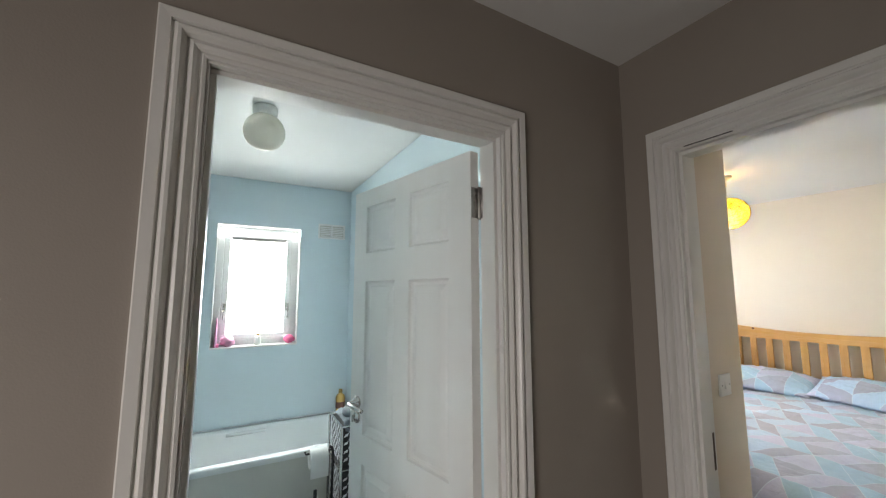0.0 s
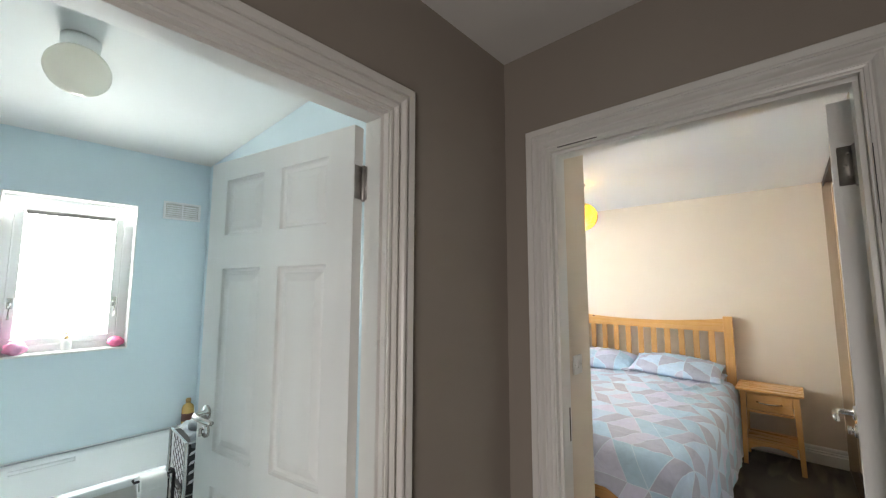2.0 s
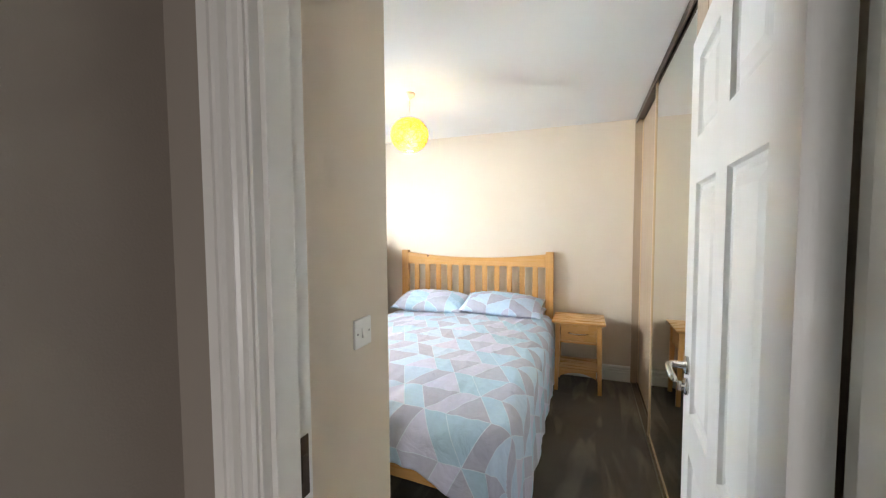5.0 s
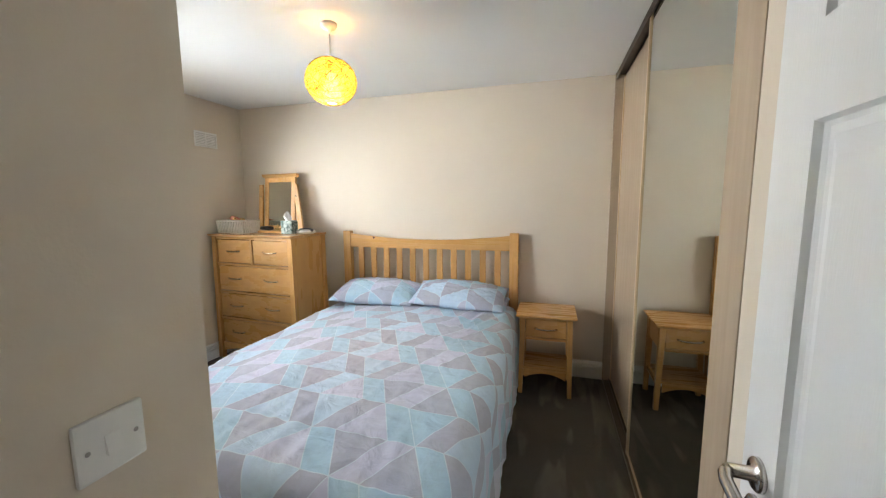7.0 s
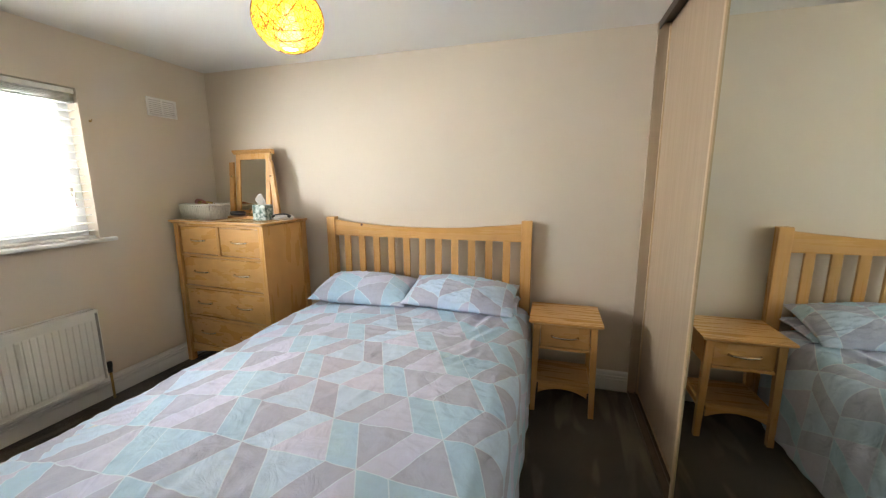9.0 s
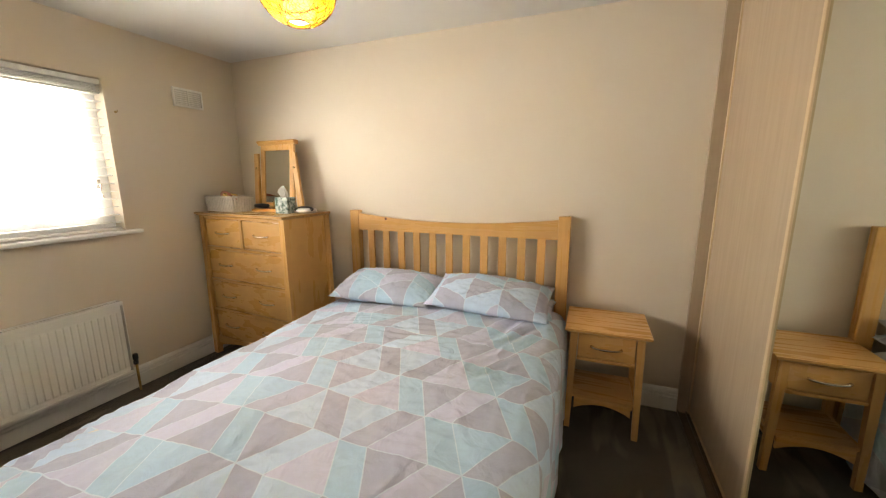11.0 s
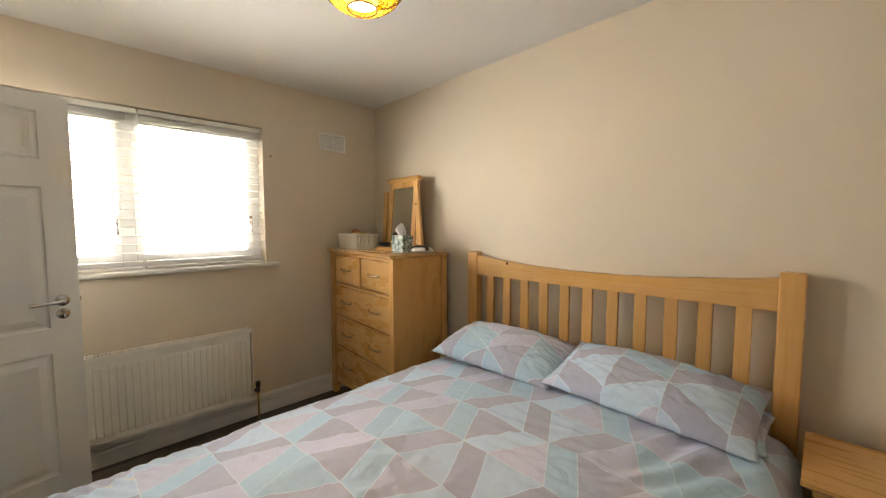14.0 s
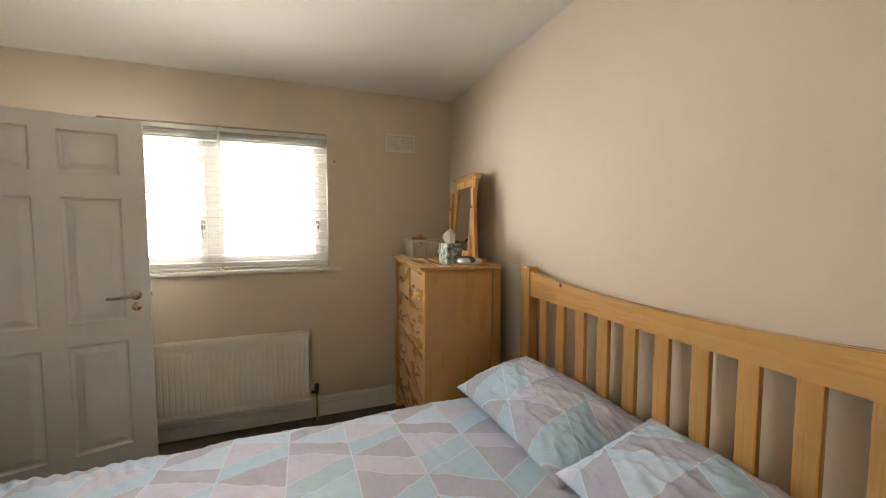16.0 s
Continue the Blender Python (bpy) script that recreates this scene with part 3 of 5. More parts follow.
panel_door("door_1", pose(BX1 - 0.031, 0.910, 0, 0, 0, 102.4), "white six-panel bathroom door standing open", side=1)
panel_door("door_2", pose(EAST + 0.006, DY0 + 0.034, 0, 0, 0, -4.0), "white six-panel bedroom door standing open", side=1, t=0.044)
panel_door("door_3", pose(1.815, 2.655, 0, 0, 0, 15.5), "white six-panel cupboard door standing open in the bedroom", side=1, width=0.772)

SKIRT = ((0, 0), (0.018, 0), (0.018, 0.086), (0.011, 0.089), (0.011, 0.093), (0.018, 0.096), (0.018, 0.108), (0.010, 0.111), (0.010, 0.115), (0.015, 0.119), (0.012, 0.134), (0.006, 0.142), (0, 0.145))


def skirting(name, a, b, face, out, axis):
    """Skirting board along a wall; face: the wall's plane; out: the way it stands proud."""
    bm = prism(bmesh.new(), [((face + out * d), z) if axis == "y" else (face + out * d, z) for d, z in SKIRT], a, b, "x" if axis == "x" else "y")
    structure(name, bm, gloss, "white gloss moulded skirting board", "skirting")


skirting("baseboard_1", 1.80, BED, FAR, -1, "x")
skirting("baseboard_2", -0.27, FAR - 0.019, BED, -1, "y")
skirting("baseboard_3", EAST, 1.80, 0.75, -1, "x")
skirting("baseboard_4", 0.75, 1.77, 1.80, 1, "y")
skirting("baseboard_5", 2.75, FAR - 0.019, 1.80, 1, "y")
skirting("baseboard_6", -1.7, -0.31, 0.80, -1, "x")
skirting("baseboard_7", 0.65, 1.15, 0.80, -1, "x")


# ---- windows and blinds ----
def casement(name, x0, x1, z0, z1, mullions, label, glass_mat=None):
    """Plastic window frame with sashes between the mullions, set back in its opening."""
    w = thing(name, pose(0, FAR + 0.10, 0), label, "window")
    w["kind"] = "structure"
    f = 0.055
    fb = box(box(box(boxed(x0, x1, 0, 0.06, z0, z0 + f, 0.004), x0, x1, 0, 0.06, z1 - f, z1, 0.004), x0, x0 + f, 0, 0.06, z0 + f, z1 - f, 0.004), x1 - f, x1, 0, 0.06, z0 + f, z1 - f, 0.004)
    part("window_frame", fb, upvc, w)
    marks = [x0 + f, *mullions, x1 - f]
    for m in mullions:
        part("mullion", boxed(m - 0.032, m + 0.032, 0.0, 0.06, z0 + f, z1 - f, 0.004), upvc, w)
    for i, (a, b) in enumerate(zip(marks, marks[1:])):
        a, b = a + (0.032 if i else 0), b - (0.032 if i < len(marks) - 2 else 0)
        s = 0.042
        lo, hi = z0 + f, z1 - f
        sb = box(box(box(boxed(a, b, -0.012, 0.03, lo, lo + s, 0.005), a, b, -0.012, 0.03, hi - s, hi, 0.005), a, a + s, -0.012, 0.03, lo + s, hi - s, 0.005), b - s, b, -0.012, 0.03, lo + s, hi - s, 0.005)
        sash = part("sash", sb, upvc, w)
        p = part("pane", boxed(a + s - 0.005, b - s + 0.005, 0.006, 0.012, lo + s - 0.005, hi - s + 0.005), glass_mat or glass, sash)
        p.visible_shadow = False
        for hx in ((a + 0.02, b - 0.02) if glass_mat else (b - 0.02,)):
            hz = z0 + (z1 - z0) * 0.32
            part("sash_handle", tube(boxed(hx - 0.012, hx + 0.012, -0.022, -0.012, hz - 0.03, hz + 0.03, 0.003), [(hx, -0.022, hz), (hx, -0.045, hz), (hx, -0.045, hz - 0.09)], 0.007), chrome, sash, "small steel window handle")
    return w


casement("window_1", *WW, (2.785,), "white plastic bedroom window with two lights")
frosted = material("frosted_glass", (0.9, 0.92, 0.93), 0.45, transmission=1.0)
bathroom_window = casement("window_2", *BW, (), "white plastic bathroom window with obscured glass", frosted)
part("trickle_vent", box(boxed(-0.16, 0.24, -0.03, -0.012, 1.905, 1.93, 0.003), -0.15, 0.23, -0.034, -0.029, 1.911, 1.924), dull_steel, bathroom_window, "grey slotted trickle vent")

# sills
structure("window_sill_1", boxed(WW[0] - 0.08, WW[1] + 0.078, FAR - 0.045, FAR + 0.10, WW[2] - 0.022, WW[2] + 0.004, 0.008), gloss, "white gloss bedroom window board", "window sill")
structure("window_sill_2", boxed(BW[0] + 0.002, BW[1] - 0.002, FAR - 0.004, FAR + 0.10, BW[2], BW[2] + 0.012, 0.003), gloss, "white bathroom window board", "window sill")
reveal = bmesh.new()
for x in (BW[0], BW[1] - 0.006):
    box(reveal, x, x + 0.006, FAR - 0.003, FAR + 0.10, BW[2] + 0.012, BW[3] - 0.006)
box(reveal, BW[0], BW[1], FAR - 0.003, FAR + 0.10, BW[3] - 0.006, BW[3])
structure("trim_bathroom_window", reveal, gloss, "white trim round the bathroom window reveal", "trim")
reveal = bmesh.new()
for x in (WW[0], WW[1] - 0.006):
    box(reveal, x, x + 0.006, FAR + 0.001, FAR + 0.10, WW[2] + 0.004, WW[3] - 0.006)
box(reveal, WW[0], WW[1], FAR + 0.001, FAR + 0.10, WW[3] - 0.006, WW[3])
structure("trim_bedroom_window", reveal, cream, "cream plaster window reveal", "trim")


def blind(x0, x1, label):
    b = thing("venetian_blind", pose((x0 + x1) / 2, FAR + 0.045, WW[2]), label, "blind", "blinds in the bedroom window")
    h = (x1 - x0) / 2
    top = WW[3] - WW[2] - 0.012
    part("headrail", boxed(-h, h, -0.028, 0.028, top - 0.030, top, 0.004), blind_white, b)
    slat = None
    n = 17
    for i in range(n):
        z = 0.055 + i * (top - 0.135) / (n - 1)
        if slat is None:
            sb = bmesh.new()
            prism(sb, [(-0.024, -0.003), (-0.012, 0.0012), (0, 0.0024), (0.012, 0.0012), (0.024, -0.003), (0.024, -0.0006), (0.012, 0.0036), (0, 0.0048), (-0.012, 0.0036), (-0.024, -0.0006)], -h + 0.004, h - 0.004, "x")
            slat = finish(sb, "slat", blind_white)
        o = new("slat", slat)
        o.parent, o.location, o.rotation_euler = b, (0, 0, z), (radians(-3 + 2 * math.sin(i * 2.1)), 0, 0)
    for k in range(6):
        o = new("slat", slat)
        o.parent, o.location = b, (0, 0, top - 0.040 - 0.009 * k)
    part("bottom_rail", boxed(-h + 0.004, h - 0.004, -0.024, 0.024, 0.006, 0.024, 0.005), blind_white, b)
    for x in (-h * 0.7, h * 0.7):
        cb = tube(tube(bmesh.new(), [(x, -0.026, 0.03), (x, -0.026, top - 0.03)], 0.0012, 5), [(x, 0.026, 0.03), (x, 0.026, top - 0.03)], 0.0012, 5)
        part("ladder_cord", cb, blind_white, b)
    part("tilt_cord", tube(bmesh.new(), [(h - 0.05, -0.032, top - 0.03), (h - 0.05, -0.034, 0.45), (h - 0.052, -0.034, 0.43)], 0.0022, 6), blind_white, b)


blind(WW[0] + 0.008, 2.842, "white venetian blind with open slats on the narrow light")
blind(2.850, WW[1] - 0.008, "white venetian blind with open slats on the wide light")


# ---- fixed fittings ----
# greyer backing colour that paints in the shade between the vent slats
vent_shadow = material("shaded_vent_backing", (0.58, 0.56, 0.53), 0.9, second=(0.64, 0.62, 0.59), scale=20)


def vent(x0, x1, z0, z1, label, columns, mat):
    """Wall vent: rim, backing and slats in columns."""
    w, h = x1 - x0, z1 - z0
    v = thing("wall_vent", pose((x0 + x1) / 2, FAR, z0), label, "vent")
    part("rim", box(box(box(boxed(-w / 2, w / 2, -0.014, 0, 0, 0.014, 0.003), -w / 2, w / 2, -0.014, 0, h - 0.014, h, 0.003), -w / 2, -w / 2 + 0.014, -0.014, 0, 0.014, h - 0.014, 0.003), w / 2 - 0.014, w / 2, -0.014, 0, 0.014, h - 0.014, 0.003), mat, v)
    part("backing", boxed(-w / 2 + 0.01, w / 2 - 0.01, -0.004, 0, 0.01, h - 0.01), vent_shadow, v, "vent backing coloured for the shade behind the slats")
    cw = (w - 0.028) / columns
    for c in range(columns):
        a = -w / 2 + 0.014 + c * cw
        if c:
            part("divider", boxed(a - 0.004, a + 0.004, -0.013, -0.004, 0.014, h - 0.014), mat, v)
        k = int((h - 0.028) / 0.014)
        for i in range(k):
            z = 0.018 + i * (h - 0.036) / k
            part("slat", prism(bmesh.new(), [(-0.004, z), (-0.012, z + 0.004), (-0.012, z + 0.007), (-0.004, z + 0.003)], a + 0.005, a + cw - 0.005, "x"), mat, v)


vent(3.962, 4.19, 1.965, 2.10, "cream plastic wall vent with two louvred halves", 2, plastic)
vent(0.478, 0.705, 1.952, 2.078, "white plastic bathroom wall vent", 2, upvc)

sw = thing("light_switch", pose(1.650, 0.75, 1.076), "white plastic single rocker light switch", "switch")
part("plate", boxed(-0.043, 0.043, -0.009, 0, 0, 0.086, 0.004), plastic, sw)
part("rocker", prism(bmesh.new(), [(-0.009, 0.029), (-0.015, 0.029), (-0.0105, 0.057), (-0.009, 0.057)], -0.010, 0.010, "x"), plastic, sw)
for x in (-0.030, 0.030):
    part("screw", lathe(bmesh.new(), ((0.0035, 0), (0.003, 0.0008)), Matrix.Translation((x, -0.009, 0.043)) @ pose(0, 0, 0, 90), 10), dull_steel, sw, "small steel screw")

for y, z0, z1 in ((DY0 + 0.0215, 1.30, 1.42), (DY0 + 0.0215, 0.95, 1.03), (DY0 + 0.0215, 1.62, 1.80), (DY0 + 0.0215, 0.70, 0.82)):
    part("crack", boxed(1.1400, 1.1425, y - 0.0004, y + 0.0008, z0, z1), dark, bed_casing, "dark crack in the paint between casing and lining")
part("crack", boxed(1.1380, 1.1422, DY1 - 0.20, DY1 - 0.06, HEAD - 0.0225, HEAD - 0.0205), dark, bed_casing, "dark crack in the paint under the head")

single("cord_hook", tube(lathe(bmesh.new(), ((0.008, 0), (0.008, 0.004)), pose(0, 0, 0, 90), 10), [(0, -0.004, 0), (0, -0.018, 0), (0, -0.02, 0.012)], 0.003, 6), brass, "small brass blind cord hook on the wall", "hook", pose(3.585, FAR, 1.865))


def radiator(x0, x1, z0, z1):
    """Double panel radiator with pressed channels, a top grille, side covers and a valve."""
    w, h = x1 - x0, z1 - z0
    r = thing("radiator", pose((x0 + x1) / 2, FAR, 0), "white panel radiator under the bedroom window", "radiator")
    for yf, out in ((-0.095, -1), (-0.035, 1)):
        bm = bmesh.new()
        n = round(w / 0.034)
        rows = [(z0 + 0.012, 0), (z0 + 0.035, 0), (z0 + 0.048, 1), (z1 - 0.075, 1), (z1 - 0.062, 0), (z1 - 0.02, 0)]
        grid = []
        for z, ridge in rows:
            row = []
            for i in range(n):
                c = -w / 2 + 0.012 + (w - 0.024) * (i + 0.5) / n
                p = (w - 0.024) / n
                for off, lift in ((-0.42, 0), (-0.31, 1), (0.31, 1), (0.42, 0)):
                    row.append(bm.verts.new((c + off * p, yf + out * 0.0035 * lift * ridge, z)))
            grid.append(row)
        for a, b in zip(grid, grid[1:]):
            for i in range(len(a) - 1):
                bm.faces.new((a[i], a[i + 1], b[i + 1], b[i]))
        ob = part("panel", bm, rad_white, r)
        so = ob.modifiers.new("sheet", "SOLIDIFY")
        so.thickness = 0.006
    part("edge_rim", box(box(boxed(-w / 2, w / 2, -0.102, -0.090, z0, z0 + 0.012, 0.003), -w / 2, w / 2, -0.104, -0.088, z1 - 0.022, z1 - 0.006, 0.004), -w / 2 + 0.01, w / 2 - 0.01, -0.088, -0.040, z0 + 0.02, z0 + 0.03), rad_white, r)
    for s in (-1, 1):
        a, b = sorted((s * w / 2, s * (w / 2 - 0.006)))
        part("side_cover", boxed(a, b, -0.106, -0.028, z0 + 0.006, z1, 0.002), rad_white, r)
    gb = box(boxed(-w / 2 + 0.006, w / 2 - 0.006, -0.104, -0.092, z1 - 0.008, z1), -w / 2 + 0.006, w / 2 - 0.006, -0.040, -0.028, z1 - 0.008, z1)
    k = int(w / 0.016)
    for i in range(k):
        x = -w / 2 + 0.012 + i * (w - 0.024) / k
        box(gb, x, x + 0.006, -0.092, -0.040, z1 - 0.006, z1 - 0.001)
    part("top_grille", gb, rad_white, r)
    for x in (-w / 2 + 0.15, w / 2 - 0.15):
        part("bracket", boxed(x - 0.015, x + 0.015, -0.03, 0, z0 + 0.08, z1 - 0.08), rad_white, r)
    vx = w / 2 + 0.038
    part("valve", lathe(tube(bmesh.new(), [(w / 2 - 0.002, -0.065, z0 + 0.045), (vx, -0.065, z0 + 0.045)], 0.011), ((0.013, z0 + 0.028), (0.013, z0 + 0.062), (0.016, z0 + 0.066), (0.016, z0 + 0.098), (0.011, z0 + 0.104)), Matrix.Translation((vx, -0.065, 0)), 14), dark, r, "dark radiator valve with a cap", True)
    part("pipe", tube(bmesh.new(), [(vx, -0.065, 0), (vx, -0.065, z0 + 0.03)], 0.0075), brass, r, "bare copper pipe", True)


radiator(2.37, 3.392, 0.165, 0.658)

# ---- wardrobe ----
wr = thing("sliding_wardrobe", pose(0, 0, 0), "fitted wardrobe with a maple sliding door and a mirrored door", "wardrobe")
WX0, WX1, WY = 2.33, BED, -0.268
part("end_panel", boxed(WX0, 2.475, WY - 0.02, WY, 0, TOP, 0.002), maple, wr)
part("end_side", boxed(WX0, WX0 + 0.02, -0.95, WY - 0.02, 0, TOP), maple, wr)
part("wall_filler", boxed(WX1 - 0.03, WX1, -0.40, WY, 0, TOP, 0.002), maple, wr, "maple upright against the wall")
part("top_track", box(boxed(2.475, WX1 - 0.03, -0.40, WY - 0.008, TOP - 0.012, TOP), 2.475, WX1 - 0.03, WY - 0.012, WY - 0.004, TOP - 0.045, TOP), bronze, wr, "dark bronze top track")
part("floor_track", box(box(boxed(2.475, WX1 - 0.03, -0.40, WY - 0.002, 0, 0.008), 2.475, WX1 - 0.03, WY - 0.008, WY - 0.002, 0.008, 0.022), 2.475, WX1 - 0.03, -0.318, -0.314, 0.008, 0.02), track_brown, wr, "brown metal floor track")


def sliding_door(x0, x1, y, face, label):
    d = part("sliding_door", boxed(x0, x1, y - 0.018, y - 0.006, 0.022, TOP - 0.02), maple, wr, label)
    part("face", boxed(x0 + 0.012, x1 - 0.012, y - 0.006, y - 0.003, 0.04, TOP - 0.03), face, d, "silver mirror glass" if face == mirror else "")
    for a, b in ((x0, x0 + 0.022), (x1 - 0.022, x1)):
        part("edge_trim", boxed(a, b, y - 0.022, y + 0.004, 0.022, TOP - 0.02, 0.003), maple_edge, d)
    part("bottom_rail", boxed(x0 + 0.022, x1 - 0.022, y - 0.02, y, 0.022, 0.045, 0.002), maple_edge, d)


sliding_door(3.45, WX1 - 0.032, -0.328, maple, "plain maple sliding door")
sliding_door(2.478, 3.505, -0.283, mirror, "full-height mirrored sliding door")
part("back", boxed(WX0 + 0.02, WX1, -0.948, -0.94, 0, TOP), maple, wr)

# ---- bed ----
bed = thing("bed", pose(BED, 1.227, 0), "honey-coloured birch double bed with a slatted headboard", "bed")
HW = 0.8125
for s in (-1, 1):
    part("headboard_post", boxed(-0.068, -0.012, s * HW - 0.0375 - s * 0.0375, s * HW + 0.0375 - s * 0.0375, 0, 1.195, 0.006), wood_z, bed)
hr = bmesh.new()
N = 24
lo = []
for i in range(N + 1):
    y = -HW + 0.075 + (2 * HW - 0.15) * i / N
    q = (y / (HW - 0.075)) ** 2
    lo.append((y, 1.126 + 0.046 * q))
outline = [(-HW + 0.075, 1.045)] + [(y, 1.045) for y, z in lo[1:-1]] + [(HW - 0.075, 1.045)] + lo[::-1]
prism(hr, outline, -0.060, -0.026, "x")
part("headboard_rail", hr, wood_y, bed)
part("wood_knot", lathe(bmesh.new(), ((0.010, 0), (0.008, 0.0012), (0.003, 0.0015)), Matrix.Translation((-0.060, 0.50, 1.136)) @ pose(0, 0, 0, 0, -90), 10), label_brown, bed, "small dark knot in the rail")
part("lower_rail", boxed(-0.055, -0.028, -HW + 0.075, HW - 0.075, 0.36, 0.44, 0.004), wood_y, bed)
slat_mesh = None
for i in range(11):
    y = -0.638 + 0.1276 * i
    if slat_mesh is None:
        o = part("headboard_slat", boxed(-0.052, -0.034, -0.0265, 0.0265, 0.44, 1.046, 0.003), wood_z, bed)
        slat_mesh = o.data
    else:
        o = new("headboard_slat", slat_mesh)
        o.parent = bed
    o.location = (0, y, 0)
for s in (-1, 1):
    part("side_rail", boxed(-2.25, -0.068, s * 0.775 - 0.012, s * 0.775 + 0.012, 0.20, 0.345, 0.004), wood_x, bed)
    part("foot_leg", boxed(-2.295, -2.235, s * 0.775 - 0.03, s * 0.775 + 0.03, 0, 0.345, 0.005), wood_z, bed)
fb = bmesh.new()
pts = [(-0.745 + 1.49 * i / 16, 0.245 + 0.03 * (1 - ((i - 8) / 8) ** 2)) for i in range(17)]
prism(fb, pts + [(0.745, 0.345), (-0.745, 0.345)], -2.285, -2.257, "x")
part("foot_rail", fb, wood_y, bed)
part("base_slats", boxed(-2.25, -0.07, -0.76, 0.76, 0.27, 0.30), wood_y, bed)


def cloth_uv(me, coords):
    layer = me.uv_layers.new(name="cloth")
    for loop in me.loops:
        layer.data[loop.index].uv = coords[loop.vertex_index]


mb = boxed(-1.05, 1.05, -0.755, 0.755, 0.302, 0.545, 0.05)
single("mattress", mb, sheet_white, "white mattress on the bed base", "mattress", pose(3.36, 1.227, 0), smooth=True)


def duvet():
    """Quilt laid over the bed: flat core, rounded edges, hanging sides with soft folds."""
    half, foot, head = 0.725, 2.27, 4.33
    side_hang, foot_hang, rad = 0.61, 0.31, 0.11
    nu, nv = 190, 230
    verts, uvs, faces = [], [], []

    def edge(d):
        """How far out and down the cloth is, d along it past the core."""
        quarter = rad * math.pi / 2
        if d < quarter:
            a = d / rad
            return rad * math.sin(a), rad * (1 - math.cos(a))
        return rad + 0.05 * (d - quarter), rad + (d - quarter)
    for j in range(nv + 1):
        t = (head - foot + foot_hang) * j / nv
        for i in range(nu + 1):
            s = -(half + side_hang) + 2 * (half + side_hang) * i / nu
            # the corner by the door hangs lower than the rest of the foot
            x = head - t * (1 + 0.075 * min(1.0, max(0.0, (-s - 0.40) / 0.5)))
            # the hem on the window side is drawn up a little
            ds = max(0.0, abs(s) - half)
            df = max(0.0, foot - x)
            d = math.hypot(ds, df)
            cs, cf = (ds / d, df / d) if d > 1e-6 else (0, 0)
            out, down = edge(d)
            sy = 1 if s > 0 else -1
            px = min(max(x, foot), head)
            py = sy * min(abs(s), half)
            run = px + (py * 1.3 if df > ds else 0) + math.atan2(df, ds + 1e-6) * 0.35
            soft = min(1.0, down / 0.25)
            fold = soft * (0.022 * noise.noise((run * 5.5, d * 1.6, sy * 3.0)) + 0.016 * noise.noise((run * 13, d * 2.2, sy * 5.0)) + 0.010 * math.sin(run * 17 + 4 * noise.noise((run * 2, d, 0))))
            out += fold * (0.5 if s < 0 and ds > df else 1.0)
            gx = px - cf * out
            gy = py + sy * cs * out
            crown = 0.018 * (1 - (abs(s) / half) ** 2) if abs(s) < half else 0
            p = Vector((gx * 2.2, s * 2.2, 0))
            lump = 0.016 * noise.noise(p * 0.9) + 0.008 * noise.noise(p * 2.1 + Vector((4, 1, 0)))
            cre = noise.noise(Vector((gx * 3.4 + 0.8 * s, s * 9.0, 3.0)))
            cre2 = noise.noise(Vector((gx * 11.0, s * 4.0 + gx, 7.0)))
            far_in = min(1.0, max(0.0, (gx - 2.5) / 0.5)) * 0.6 + 0.4
            wr_ = (0.0055 * (1 - min(1, abs(cre) * 5)) + 0.0038 * (1 - min(1, abs(cre2) * 5))) * far_in
            # rumple beside the pillow and gathers at the foot
            rx, ry = gx - 3.95, gy + 0.55
            ruck = math.exp(-(rx * rx / 0.05 + ry * ry / 0.03)) * 0.013 * math.sin(46 * (gy + 0.5 * gx) + 3 * noise.noise((gx * 4, gy * 4, 2)))
            gath = math.exp(-((gx - 2.38) / 0.22) ** 2) * 0.008 * (0.4 + noise.noise((gy * 3, 1, 2))) * math.sin(gy * 62 + 5 * noise.noise((gy * 4, gx * 2, 0)))
            gath += math.exp(-((s - half - 0.02) / 0.20) ** 2 - ((gx - 2.45) / 0.38) ** 2) * 0.0055 * math.sin(gx * 120 + gy * 75 + 4 * noise.noise((gx * 3, gy * 3, 1)))
            sx, sy2 = gx - 3.66, gy - 0.02
            swirl = noise.noise((gx * 3.0, gy * 1.6, 9.0))
            ruck += math.exp(-(sx * sx / 0.035 + sy2 * sy2 / 0.14)) * 0.0060 * math.sin(gx * 92 + gy * 10 + 9 * swirl) * (0.5 + noise.noise((gx * 5, gy * 5, 4)))
            sx, sy2 = gx - 3.50, gy + 0.56
            ruck += math.exp(-(sx * sx / 0.04 + sy2 * sy2 / 0.025)) * 0.0045 * math.sin(gy * 95 + gx * 60 + 9 * swirl)
            z = 0.600 - 0.050 * max(0.0, min(1.0, s / half)) ** 1.6 + crown - down + (lump + wr_ + ruck + gath) * (1 - 0.7 * soft)
            verts.append((gx, 1.230 + gy + (0.018 if s > half else 0.018 * max(0.0, s / half)), max(z, 0.012 + 0.01 * (1 + math.sin(run * 30)))))
            uvs.append((head - x, s))
    for j in range(nv):
        for i in range(nu):
            a = j * (nu + 1) + i
            faces.append((a, a + 1, a + nu + 2, a + nu + 1))
    me = bpy.data.meshes.new("duvet")
    me.from_pydata(verts, [], faces)
    cloth_uv(me, uvs)
    me.materials.append(bedding)
    me.shade_smooth()
    ob = tagged(new("duvet", me), "patchwork print duvet in aqua, blush and mauve over the bed", "duvet")
    so = ob.modifiers.new("filling", "SOLIDIFY")
    so.thickness, so.offset = 0.018, -1
    return ob


duvet()


